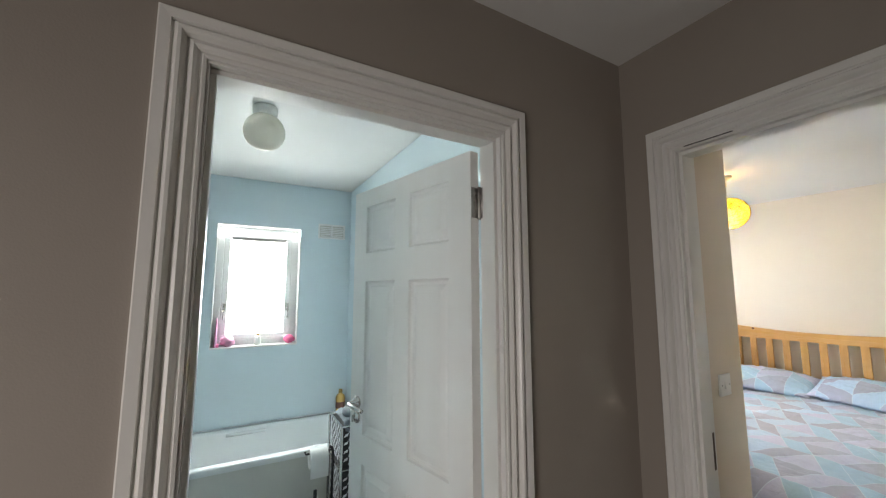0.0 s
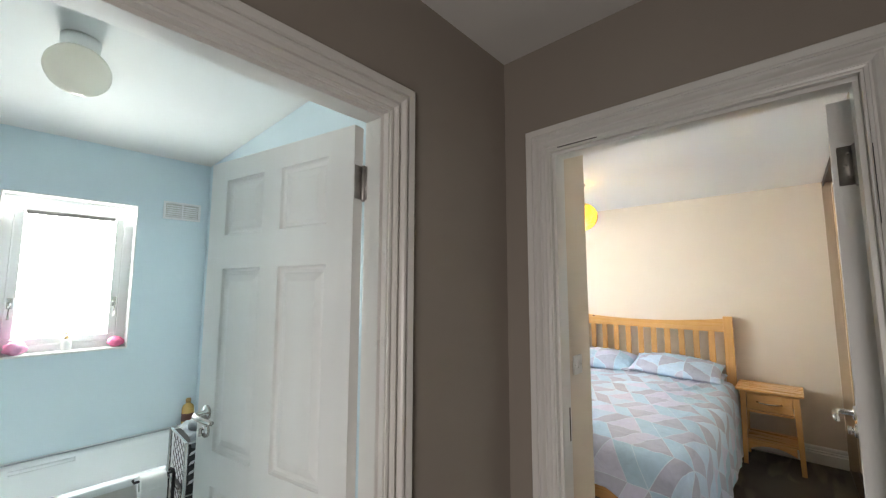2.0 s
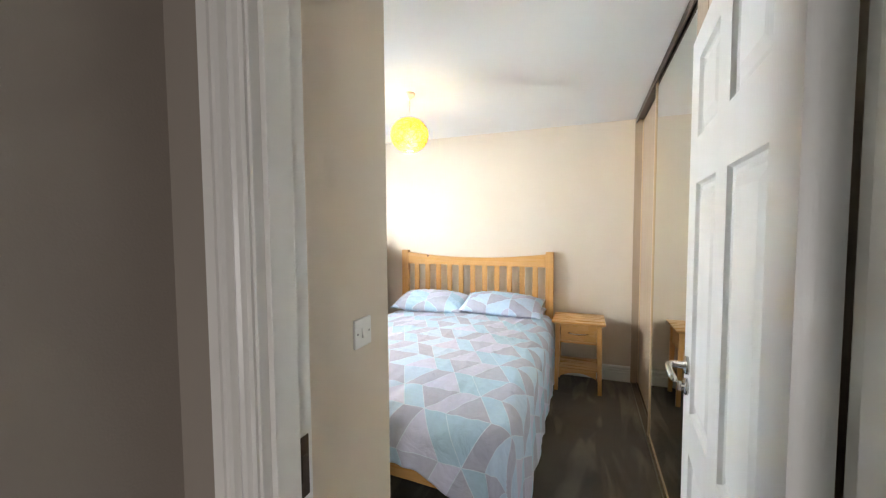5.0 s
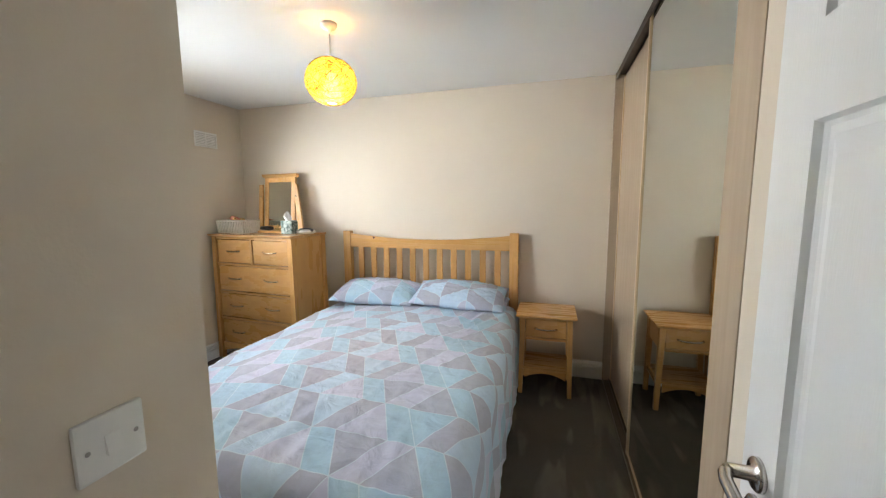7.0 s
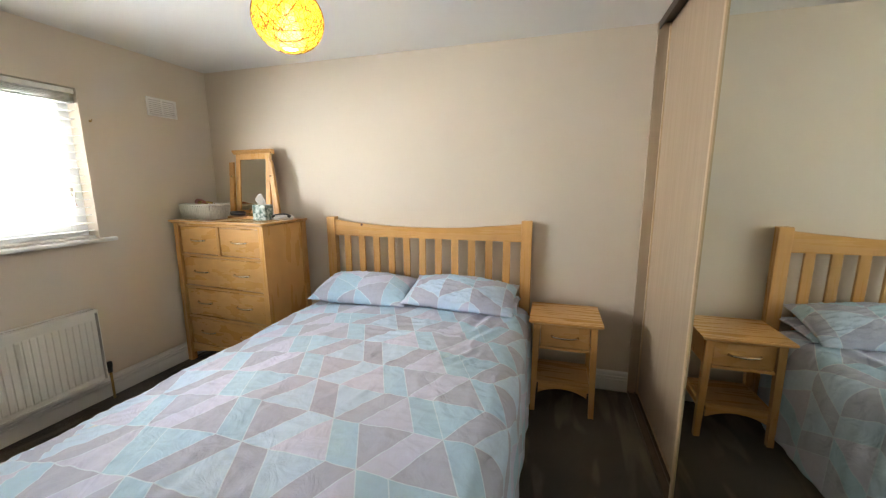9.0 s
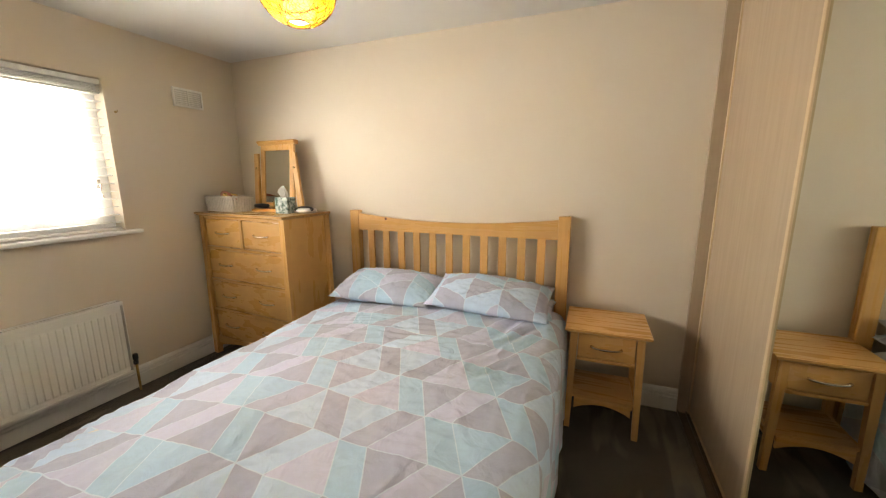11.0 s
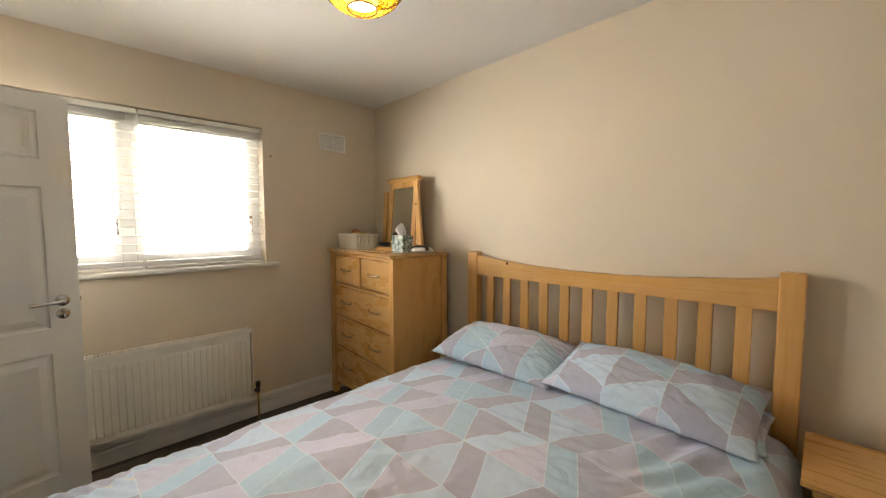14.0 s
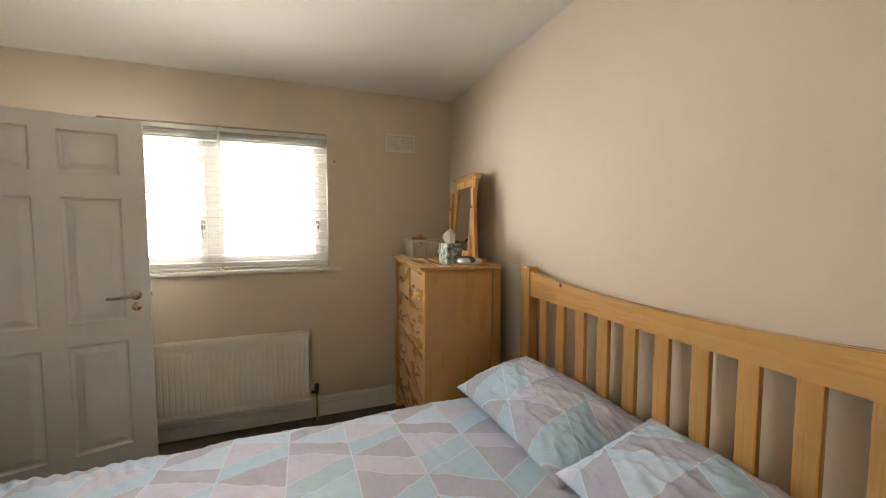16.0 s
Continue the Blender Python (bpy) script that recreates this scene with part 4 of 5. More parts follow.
def pillow(m, wide, deep, thick, seed, label, mat=bedding):
    """Soft pillow with pinched corners: one closed mesh from two bulged sheets."""
    n = 64
    verts, uvs, faces, ring = [], [], [], {}
    for side in (1, -1):
        for j in range(n + 1):
            v = -1 + 2 * j / n
            for i in range(n + 1):
                u = -1 + 2 * i / n
                rim = i in (0, n) or j in (0, n)
                if side < 0 and rim:
                    continue
                puff = max(0.0, (1 - abs(u) ** 2.3)) ** 0.62 * max(0.0, (1 - abs(v) ** 2.0)) ** 0.66
                pinch = 1 - 0.05 * (1 - abs(v) ** 2) * abs(u) ** 3
                x = u * wide / 2 * pinch
                y = v * deep / 2 * (1 - 0.06 * (1 - abs(u) ** 2) * abs(v) ** 3)
                w = noise.noise((u * 2.0 + seed, v * 2.4, side)) * 0.012 + noise.noise((u * 6 + seed, v * 4.5, side)) * 0.004
                cr = noise.noise((u * 4.0 + 2 * v, v * 3.2 + seed, 2.0))
                cr_b = noise.noise((u * 9.0 - 3 * v, v * 4.0 + seed, 5.0))
                z = side * (puff * thick * (0.62 if side > 0 else 0.38) + w * puff) + (0.007 * (1 - min(1, abs(cr) * 6)) + 0.005 * (1 - min(1, abs(cr_b) * 5))) * min(1, 3 * puff) * side
                hem = max(0.0, 1 - (1 - max(abs(u), abs(v))) / 0.30)
                along = u if abs(v) > abs(u) else v
                z += (1 - rim) * side * hem * 0.009 * noise.noise((along * 21 + seed, hem * 1.2, side * 2.0))
                z += rim * 0.006 * noise.noise((along * 6 + seed, 0.3, 1.0))
                ring[(side, i, j)] = len(verts)
                verts.append((x, y, z))
                uvs.append((x + seed * 1.7, y + seed * 0.9))
    for side in (1, -1):
        for j in range(n):
            for i in range(n):
                q = []
                for a, b in ((i, j), (i + 1, j), (i + 1, j + 1), (i, j + 1)):
                    q.append(ring.get((side, a, b), ring.get((1, a, b))))
                faces.append(q if side > 0 else q[::-1])
    me = bpy.data.meshes.new("pillow")
    me.from_pydata(verts, [], faces)
    cloth_uv(me, uvs)
    me.materials.append(mat)
    me.shade_smooth()
    ob = tagged(new("pillow", me), label, "pillow", "pillows on the bed")
    ob.matrix_world = m
    return ob


# local y points up the slope towards the headboard
pillow(pose(4.235, 1.605, 0.678, 14, 0, -89), 0.76, 0.41, 0.165, 0.37, "patchwork print pillow leaning on the headboard")
pillow(pose(4.243, 0.872, 0.692, 15, 2, -90), 0.77, 0.405, 0.155, 1.91, "patchwork print pillow overlapping its neighbour")
pillow(pose(4.28, 0.83, 0.635, 2, 0, -90), 0.72, 0.36, 0.09, 3.3, "patchwork print pillow lying underneath another")


# ---- bedroom furniture ----
nickel = material("satin_nickel", (0.80, 0.71, 0.56), 0.25, 1.0, second=(0.68, 0.58, 0.44), scale=30)

def bow_handle(parent, x, y, z, width):
    """Slim bowed bar handle on a drawer front that faces -x."""
    pts = []
    for i in range(9):
        k = -1 + i / 4
        pts.append((x - 0.004 - 0.020 * (1 - k ** 4), y + k * width / 2, z - 0.005 * (1 - k * k)))
    part("handle", tube(bmesh.new(), pts, [0.0085, 0.0066, 0.0056, 0.0064, 0.0074, 0.0064, 0.0056, 0.0066, 0.0085], 8), nickel, parent, "slim bowed steel handle", True)


def drawer(parent, x, y0, y1, z0, z1, handles):
    d = part("drawer", boxed(x, x + 0.02, y0, y1, z0, z1, 0.003), wood_flame, parent)
    for hy in handles:
        bow_handle(d, x, hy, (z0 + z1) / 2 + 0.004, 0.155)


def leg_outline(bm, x, y, w, top, foot, flare_x=0.0, flare_y=0.0):
    """Square leg from z 0 to top whose foot is smaller and moved."""
    lo = [bm.verts.new((x + flare_x + a * foot / 2, y + flare_y + b * foot / 2, 0)) for a, b in ((-1, -1), (1, -1), (1, 1), (-1, 1))]
    hi = [bm.verts.new((x + a * w / 2, y + b * w / 2, top)) for a, b in ((-1, -1), (1, -1), (1, 1), (-1, 1))]
    for i in range(4):
        bm.faces.new((lo[i], lo[(i + 1) % 4], hi[(i + 1) % 4], hi[i]))
    bm.faces.new(lo[::-1])
    bm.faces.new(hi)
    return bm


def arch(bm, x0, x1, y0, y1, z0, z1, rise):
    pts = [(y0 + (y1 - y0) * i / 12, z0 + rise * (1 - ((i - 6) / 6) ** 2)) for i in range(13)]
    return prism(bm, pts + [(y1, z1), (y0, z1)], x0, x1, "x")


def chest_of_drawers(m):
    c = thing("chest_of_drawers", m, "honey birch chest of two small and three wide drawers", "chest of drawers")
    D, W, H = 0.47, 0.94, 1.18
    tb = bmesh.new()
    lo = [tb.verts.new(p) for p in ((0.012, -W / 2 + 0.012, H - 0.024), (D, -W / 2 + 0.012, H - 0.024), (D, W / 2 - 0.012, H - 0.024), (0.012, W / 2 - 0.012, H - 0.024))]
    mid = [tb.verts.new(p) for p in ((-0.006, -W / 2 - 0.004, H - 0.010), (D, -W / 2 - 0.004, H - 0.010), (D, W / 2 + 0.004, H - 0.010), (-0.006, W / 2 + 0.004, H - 0.010))]
    hi = [tb.verts.new(p) for p in ((-0.006, -W / 2 - 0.004, H), (D, -W / 2 - 0.004, H), (D, W / 2 + 0.004, H), (-0.006, W / 2 + 0.004, H))]
    for a, b in ((lo, mid), (mid, hi)):
        for i in range(4):
            tb.faces.new((a[i], a[(i + 1) % 4], b[(i + 1) % 4], b[i]))
    tb.faces.new(lo[::-1])
    tb.faces.new(hi)
    part("top", tb, wood_y, c)
    e = 0.035                          # carcass set in from the top's edge
    for sy in (-1, 1):
        y = sy * (W / 2 - e)
        for x in (0.045, D - 0.025):
            part("corner_post", leg_outline(bmesh.new(), x, y, 0.046, H - 0.024, 0.046, -0.006 if x < 0.2 else 0, sy * 0.014), wood_z, c)
        part("side_panel", boxed(0.066, D - 0.046, y - 0.009, y + 0.009, 0.11, H - 0.024), wood_panel, c)
    part("back_panel", boxed(D - 0.03, D - 0.02, -W / 2 + 0.06, W / 2 - 0.06, 0.11, H - 0.024), wood_z, c)
    part("apron", arch(bmesh.new(), 0.030, 0.052, -W / 2 + 0.056, W / 2 - 0.056, 0.070, 0.155, 0.055), wood_y, c)
    yl = W / 2 - 0.060
    gaps = (0.155, 0.385, 0.405, 0.635, 0.655, 0.895, 0.915, 1.135)
    for z in (0.395, 0.645, 0.905, 1.146):
        part("front_rail", boxed(0.028, 0.060, -yl, yl, z - 0.010, z + 0.010, 0.002), wood_y, c)
    part("divider", boxed(0.028, 0.060, -0.012, 0.012, 0.915, 1.136), wood_z, c)
    for i in range(3):
        drawer(c, 0.035, -yl + 0.004, yl - 0.004, gaps[2 * i] + 0.007, gaps[2 * i + 1] - 0.007, (-0.21, 0.21))
    for a, b in ((-yl + 0.003, -0.015), (0.015, yl - 0.003)):
        drawer(c, 0.035, a + 0.003, b - 0.003, 0.922, 1.129, ((a + b) / 2,))


chest_of_drawers(pose(3.972, 2.715, 0, 0, 0, -4.0))


def bedside_table(m):
    b = thing("bedside_table", m, "honey birch bedside table with one drawer and a shelf", "bedside table")
    D, W, H = 0.385, 0.43, 0.622
    tb = bmesh.new()
    lo = [tb.verts.new(p) for p in ((0.014, -W / 2 + 0.014, H - 0.022), (D, -W / 2 + 0.014, H - 0.022), (D, W / 2 - 0.014, H - 0.022), (0.014, W / 2 - 0.014, H - 0.022))]
    mid = [tb.verts.new(p) for p in ((0, -W / 2, H - 0.012), (D, -W / 2, H - 0.012), (D, W / 2, H - 0.012), (0, W / 2, H - 0.012))]
    hi = [tb.verts.new(p) for p in ((0, -W / 2, H), (D, -W / 2, H), (D, W / 2, H), (0, W / 2, H))]
    for a, c in ((lo, mid), (mid, hi)):
        for i in range(4):
            tb.faces.new((a[i], a[(i + 1) % 4], c[(i + 1) % 4], c[i]))
    tb.faces.new(lo[::-1])
    tb.faces.new(hi)
    part("top", tb, wood_y, b)
    for x in (0.050, D - 0.035):
        for sy in (-1, 1):
            part("leg", leg_outline(bmesh.new(), x, sy * (W / 2 - 0.048), 0.040, H - 0.022, 0.030, 0.002, sy * 0.012), wood_z, b)
    y = W / 2 - 0.068
    for sy in (-1, 1):
        part("side_panel", boxed(0.070, D - 0.055, sy * (W / 2 - 0.048) - 0.008, sy * (W / 2 - 0.048) + 0.008, 0.435, H - 0.022), wood_panel, b)
        part("side_rail", boxed(0.070, D - 0.055, sy * (W / 2 - 0.044) - 0.008, sy * (W / 2 - 0.044) + 0.008, 0.165, 0.205), wood_x, b)
    part("front_rail", box(boxed(0.036, 0.064, -y, y, 0.430, 0.447, 0.002), 0.036, 0.064, -y, y, 0.585, 0.600, 0.002), wood_y, b)
    part("drawer_box", boxed(0.064, D - 0.05, -y + 0.01, y - 0.01, 0.445, 0.58), wood_x, b)
    part("back_panel", boxed(D - 0.045, D - 0.03, -y, y, 0.435, H - 0.022), wood_y, b)
    drawer(b, 0.042, -y + 0.003, y - 0.003, 0.450, 0.583, (0.0,))
    part("shelf", boxed(0.045, D - 0.03, -W / 2 + 0.055, W / 2 - 0.055, 0.195, 0.210, 0.002), wood_y, b)
    part("apron", arch(bmesh.new(), 0.040, 0.056, -y, y, 0.130, 0.196, 0.042), wood_y, b)


bedside_table(pose(4.045, 0.180, 0))

# ---- pendant lamp ----
PX, PY = 3.17, 1.32
lamp = thing("pendant_lamp", pose(PX, PY, TOP), "yellow string ball pendant lamp, lit", "pendant lamp")
part("ceiling_rose", lathe(bmesh.new(), ((0.042, 0), (0.042, -0.012), (0.034, -0.026), (0.012, -0.034), (0.006, -0.05)), None, 28), plastic, lamp, "white ceiling rose", True)
part("cord", tube(bmesh.new(), [(0, 0, -0.03), (0, 0, -0.215)], 0.0032, 8), plastic, lamp, "white flex", True)
part("lamp_holder", lathe(bmesh.new(), ((0.012, -0.205), (0.018, -0.212), (0.018, -0.250), (0.014, -0.255)), None, 16), plastic, lamp, "white lamp holder", True)
shade = bpy.data.materials.new("yellow_string_shade")
shade.use_nodes = True
sn, sl = shade.node_tree.nodes, shade.node_tree.links
sn.remove(sn["Principled BSDF"])
tl, df, tp = sn.new("ShaderNodeBsdfTranslucent"), sn.new("ShaderNodeBsdfDiffuse"), sn.new("ShaderNodeBsdfTransparent")
m1, m2 = sn.new("ShaderNodeMixShader"), sn.new("ShaderNodeMixShader")
tcs, rs = sn.new("ShaderNodeTexCoord"), sn.new("ShaderNodeValToRGB")
least = None
for size, shift in ((26, 0.0), (38, 3.1), (54, 7.7)):
    mp_, vo = sn.new("ShaderNodeMapping"), sn.new("ShaderNodeTexVoronoi")
    mp_.inputs["Location"].default_value, mp_.inputs["Rotation"].default_value = (shift, shift, 0), (shift, 0.4 * shift, 0)
    vo.feature = "DISTANCE_TO_EDGE"
    vo.inputs["Scale"].default_value = size
    sl.new(tcs.outputs["Object"], mp_.inputs[0])
    sl.new(mp_.outputs[0], vo.inputs["Vector"])
    if least is None:
        least = vo.outputs["Distance"]
    else:
        mn = sn.new("ShaderNodeMath")
        mn.operation = "MINIMUM"
        sl.new(least, mn.inputs[0])
        sl.new(vo.outputs["Distance"], mn.inputs[1])
        least = mn.outputs[0]
rs.color_ramp.elements[0].position, rs.color_ramp.elements[0].color = 0.008, (0.20, 0.11, 0.005, 1)
rs.color_ramp.elements[1].position, rs.color_ramp.elements[1].color = 0.045, (0.58, 0.70, 0.15, 1)
sl.new(least, rs.inputs[0])
sl.new(rs.outputs[0], tl.inputs[0])
sl.new(rs.outputs[0], df.inputs[0])
m1.inputs[0].default_value, m2.inputs[0].default_value = 0.25, 0.05
sl.new(tl.outputs[0], m1.inputs[1])
sl.new(df.outputs[0], m1.inputs[2])
sl.new(m1.outputs[0], m2.inputs[1])
sl.new(tp.outputs[0], m2.inputs[2])
sl.new(m2.outputs[0], sn["Material Output"].inputs[0])
RX, RZ, ZC = 0.134, 0.122, -0.293
rings = []
for i in range(33):
    a = radians(66 - i * (66 + 72) / 32)
    rings.append((RX * math.cos(a), ZC + RZ * math.sin(a)))
ball = part("shade", lathe(bmesh.new(), rings, None, 56, caps=False), shade, lamp, "translucent yellow ball shade", True)
string_mat = material("orange_string", (0.12, 0.05, 0.008), 0.7, second=(0.09, 0.035, 0.006), scale=60)
rnd = random.Random(5)
for _ in range(70):
    axis = Vector((rnd.gauss(0, 1), rnd.gauss(0, 1), rnd.gauss(0, 1))).normalized()
    u = axis.orthogonal().normalized()
    w = axis.cross(u)
    off = rnd.uniform(-0.6, 0.6)
    start = rnd.uniform(0, 6.28)
    pts = []
    for k in range(22):
        a = start + k * 0.2
        p = (axis * off + (u * math.cos(a) + w * math.sin(a)) * math.sqrt(1 - off * off))
        p += 0.05 * Vector((noise.noise((a, off * 9, 1)), noise.noise((a, off * 9, 2)), noise.noise((a, off * 9, 3))))
        p.normalize()
        if -0.94 < p.z < 0.90:
            pts.append((p.x * (RX + 0.0012), p.y * (RX + 0.0012), ZC + p.z * (RZ + 0.0012)))
        elif len(pts) > 2:
            break
    if len(pts) > 2:
        part("string", tube(bmesh.new(), pts, 0.0011, 4), string_mat, lamp, "fine brown string wound over the shade")
part("shade_ring", tube(bmesh.new(), [(RX * 0.309 * math.cos(a), RX * 0.309 * math.sin(a), ZC - RZ * 0.951) for a in [2 * math.pi * i / 32 for i in range(33)]], 0.0022, 6), string_mat, lamp)
bulb_glass = material("lit_bulb", (1.0, 0.86, 0.62), 0.3, emit=1.4)
bg = part("bulb", lathe(bmesh.new(), ((0.013, -0.250), (0.018, -0.268), (0.034, -0.305), (0.048, -0.340), (0.052, -0.370), (0.044, -0.393), (0.022, -0.405), (0.002, -0.407)), None, 20), bulb_glass, lamp, "glowing bulb", True)
bg.visible_shadow = False

# ---- things on the chest ----
CT = 1.18
dm = thing("dressing_mirror", pose(4.325, 2.685, CT, 0, 0, -4) @ Matrix.Diagonal((1, 1.14, 1, 1)), "birch dressing table mirror swinging between two posts", "mirror")
part("tray", box(boxed(-0.11, 0.11, -0.225, 0.225, 0, 0.018, 0.004), -0.095, 0.095, -0.21, 0.21, 0.0185, 0.022), wood_y, dm)
for s in (-1, 1):
    part("post", prism(bmesh.new(), [(s * 0.190, 0.018), (s * 0.164, 0.455), (s * 0.198, 0.455), (s * 0.236, 0.018)], 0.030, 0.052, "x"), wood_z, dm)
    part("knob", lathe(bmesh.new(), ((0.007, 0), (0.009, 0.006), (0.004, 0.012)), Matrix.Translation((0.030, s * 0.184, 0.34)) @ pose(0, 0, 0, 0, -90), 12), brass, dm, "small brass knob", True)
fm = Matrix.Translation((0.03, 0, 0.022)) @ pose(0, 0, 0, 0, 5)


def tilted(bm):
    bmesh.ops.transform(bm, matrix=fm, verts=bm.verts)
    return bm


mf = box(box(box(boxed(-0.010, 0.014, -0.160, -0.122, 0, 0.50, 0.003), -0.010, 0.014, 0.122, 0.160, 0, 0.50, 0.003), -0.010, 0.014, -0.122, 0.122, 0, 0.040, 0.003), -0.010, 0.014, -0.122, 0.122, 0.455, 0.50, 0.003)
part("mirror_frame", tilted(mf), wood_z, dm)
part("cornice", tilted(prism(bmesh.new(), [(-0.012, 0.50), (-0.030, 0.522), (-0.030, 0.532), (0.020, 0.532), (0.016, 0.50)], -0.180, 0.180, "y")), wood_y, dm)
part("glass", tilted(boxed(-0.003, 0.004, -0.124, 0.124, 0.038, 0.457)), mirror, dm, "mirror glass")

bk = thing("wicker_basket", pose(4.175, 3.00, CT, 0, 0, -6), "white wicker basket of hair things on the chest", "basket")
BL_, BD_ = 0.168, 0.090
wb = bmesh.new()
for k in range(17):
    y = -BL_ + 2 * BL_ * k / 16
    for x in (-BD_, BD_):
        tube(wb, [(x * 0.94, y * 0.94, 0.004), (x, y, 0.115)], 0.0075, 6)
for k in range(9):
    x = -BD_ + 2 * BD_ * k / 8
    for y in (-BL_, BL_):
        tube(wb, [(x * 0.94, y * 0.94, 0.004), (x, y, 0.115)], 0.0075, 6)
part("weave", wb, wicker, bk)
bi, bj = BD_ - 0.006, BL_ - 0.006
part("liner", box(box(box(box(boxed(-bi * 0.93, bi * 0.93, -bj * 0.93, bj * 0.93, 0, 0.006), -bi, -bi + 0.004, -bj, bj, 0.006, 0.096), bi - 0.004, bi, -bj, bj, 0.006, 0.096), -bi + 0.004, bi - 0.004, -bj, -bj + 0.004, 0.006, 0.096), -bi + 0.004, bi - 0.004, bj - 0.004, bj, 0.006, 0.096), wicker, bk)
part("rim", tube(bmesh.new(), [(-BD_, -BL_, 0.117), (BD_, -BL_, 0.117), (BD_, BL_, 0.117), (-BD_, BL_, 0.117), (-BD_, -BL_, 0.117)], 0.009, 8), wicker, bk, "", True)
single("hairbrush", tube(lathe(bmesh.new(), ((0.026, -0.05), (0.030, 0), (0.026, 0.05)), Matrix.Translation((0, 0.04, 0)) @ pose(0, 0, 0, 90), 14), [(0, -0.01, 0), (0, -0.12, 0.004)], 0.008), rust, "terracotta hairbrush lying in the basket", "hairbrush", pose(4.17, 3.00, CT + 0.118, 10, 0, -15), smooth=True)
single("hair_clip", tube(bmesh.new(), [(0, -0.05, 0), (0.01, -0.02, 0.02), (0, 0.03, 0.02), (-0.01, 0.06, 0)], 0.009), dark, "black hair clip resting in the basket", "hair clip", pose(4.19, 3.05, CT + 0.118, 0, 0, -30), smooth=True)
single("headband", tube(bmesh.new(), [(0.05 * math.cos(a), 0.06 * math.sin(a), 0.02) for a in [i * 0.3 for i in range(20)]], 0.008), amber, "tan hair band on top of the basket", "hair band", pose(4.15, 2.95, CT + 0.105, 12), smooth=True)

tb_ = thing("tissue_box", pose(4.185, 2.44, CT, 0, 0, 8), "square tissue box with a green leaf print", "tissue box")
part("carton", boxed(-0.052, 0.052, -0.052, 0.052, 0, 0.118, 0.004), leafy, tb_)
ts = bmesh.new()
top_ring = []
for z, r, wv in ((0.112, 0.026, 0.0), (0.132, 0.030, 0.35), (0.152, 0.034, 0.55), (0.172, 0.026, 0.7), (0.196, 0.010, 0.8)):
    top_ring.append([ts.verts.new((r * (1 + wv * math.sin(3 * a + z * 40)) * math.cos(a) + 0.01 * wv, 0.02 * wv + 0.9 * r * (1 + wv * math.cos(2 * a)) * math.sin(a), z + 0.01 * wv * math.sin(5 * a))) for a in [2 * math.pi * i / 24 for i in range(24)]])
for a, b in zip(top_ring, top_ring[1:]):
    for i in range(24):
        ts.faces.new((a[i], a[(i + 1) % 24], b[(i + 1) % 24], b[i]))
ts.faces.new(top_ring[-1])
part("tissue", ts, paper, tb_, "white tissue pulled half out", True)

cr_ = thing("clock_radio", pose(4.25, 2.315, CT, 0, 0, 25), "oval silver and black clock radio on the chest", "clock radio")
part("base", lathe(bmesh.new(), ((0.060, 0), (0.072, 0.010), (0.074, 0.022), (0.062, 0.036), (0.03, 0.042)), Matrix.Diagonal((0.85, 1.15, 1, 1)), 32), material("silver_plastic", (0.55, 0.55, 0.54), 0.3, 0.4, second=(0.62, 0.62, 0.61), scale=20), cr_, "silver plastic shell", True)
part("display", lathe(bmesh.new(), ((0.052, 0), (0.050, 0.012), (0.036, 0.020)), Matrix.Translation((-0.026, 0, 0.022)) @ pose(0, 0, 0, 0, -40) @ Matrix.Diagonal((0.62, 1.40, 1, 1)), 28), dark, cr_, "black display window", True)

tdish = thing("trinket_dish", pose(4.245, 2.615, CT + 0.0225), "small brass trinket dish on the mirror tray", "dish")
part("bowl", lathe(bmesh.new(), ((0.018, 0), (0.020, 0.004), (0.036, 0.018), (0.038, 0.022), (0.033, 0.018), (0.016, 0.008)), None, 22), brass, tdish, "", True)
part("stem", lathe(bmesh.new(), ((0.006, 0.006), (0.004, 0.03), (0.009, 0.045), (0.003, 0.06)), None, 12), brass, tdish, "brass ring stem", True)
single("sunglasses_case", lathe(bmesh.new(), ((0.004, -0.075), (0.022, -0.06), (0.026, 0), (0.022, 0.06), (0.004, 0.075)), Matrix.Translation((0, 0, 0.02)) @ pose(0, 0, 0, 90) @ Matrix.Diagonal((1, 0.75, 1, 1)), 18), dark, "black glasses case on the mirror tray", "case", pose(4.25, 2.745, CT + 0.0225), smooth=True)

# ---- bathroom ----
tub = thing("bathtub", pose(0, 0, 0), "white acrylic bath with an ivory side panel under the window", "bathtub")
TX0, TX1, TY0, TY1, TZ = -0.95, 0.752, 2.515, FAR - 0.003, 0.505


def rounded(x0, x1, y0, y1, r, n=7):
    pts = []
    for cx, cy, a0 in ((x1 - r, y0 + r, -90), (x1 - r, y1 - r, 0), (x0 + r, y1 - r, 90), (x0 + r, y0 + r, 180)):
        for k in range(n):
            a = radians(a0 + 90 * k / (n - 1))
            pts.append((cx + r * math.cos(a), cy + r * math.sin(a)))
    return pts


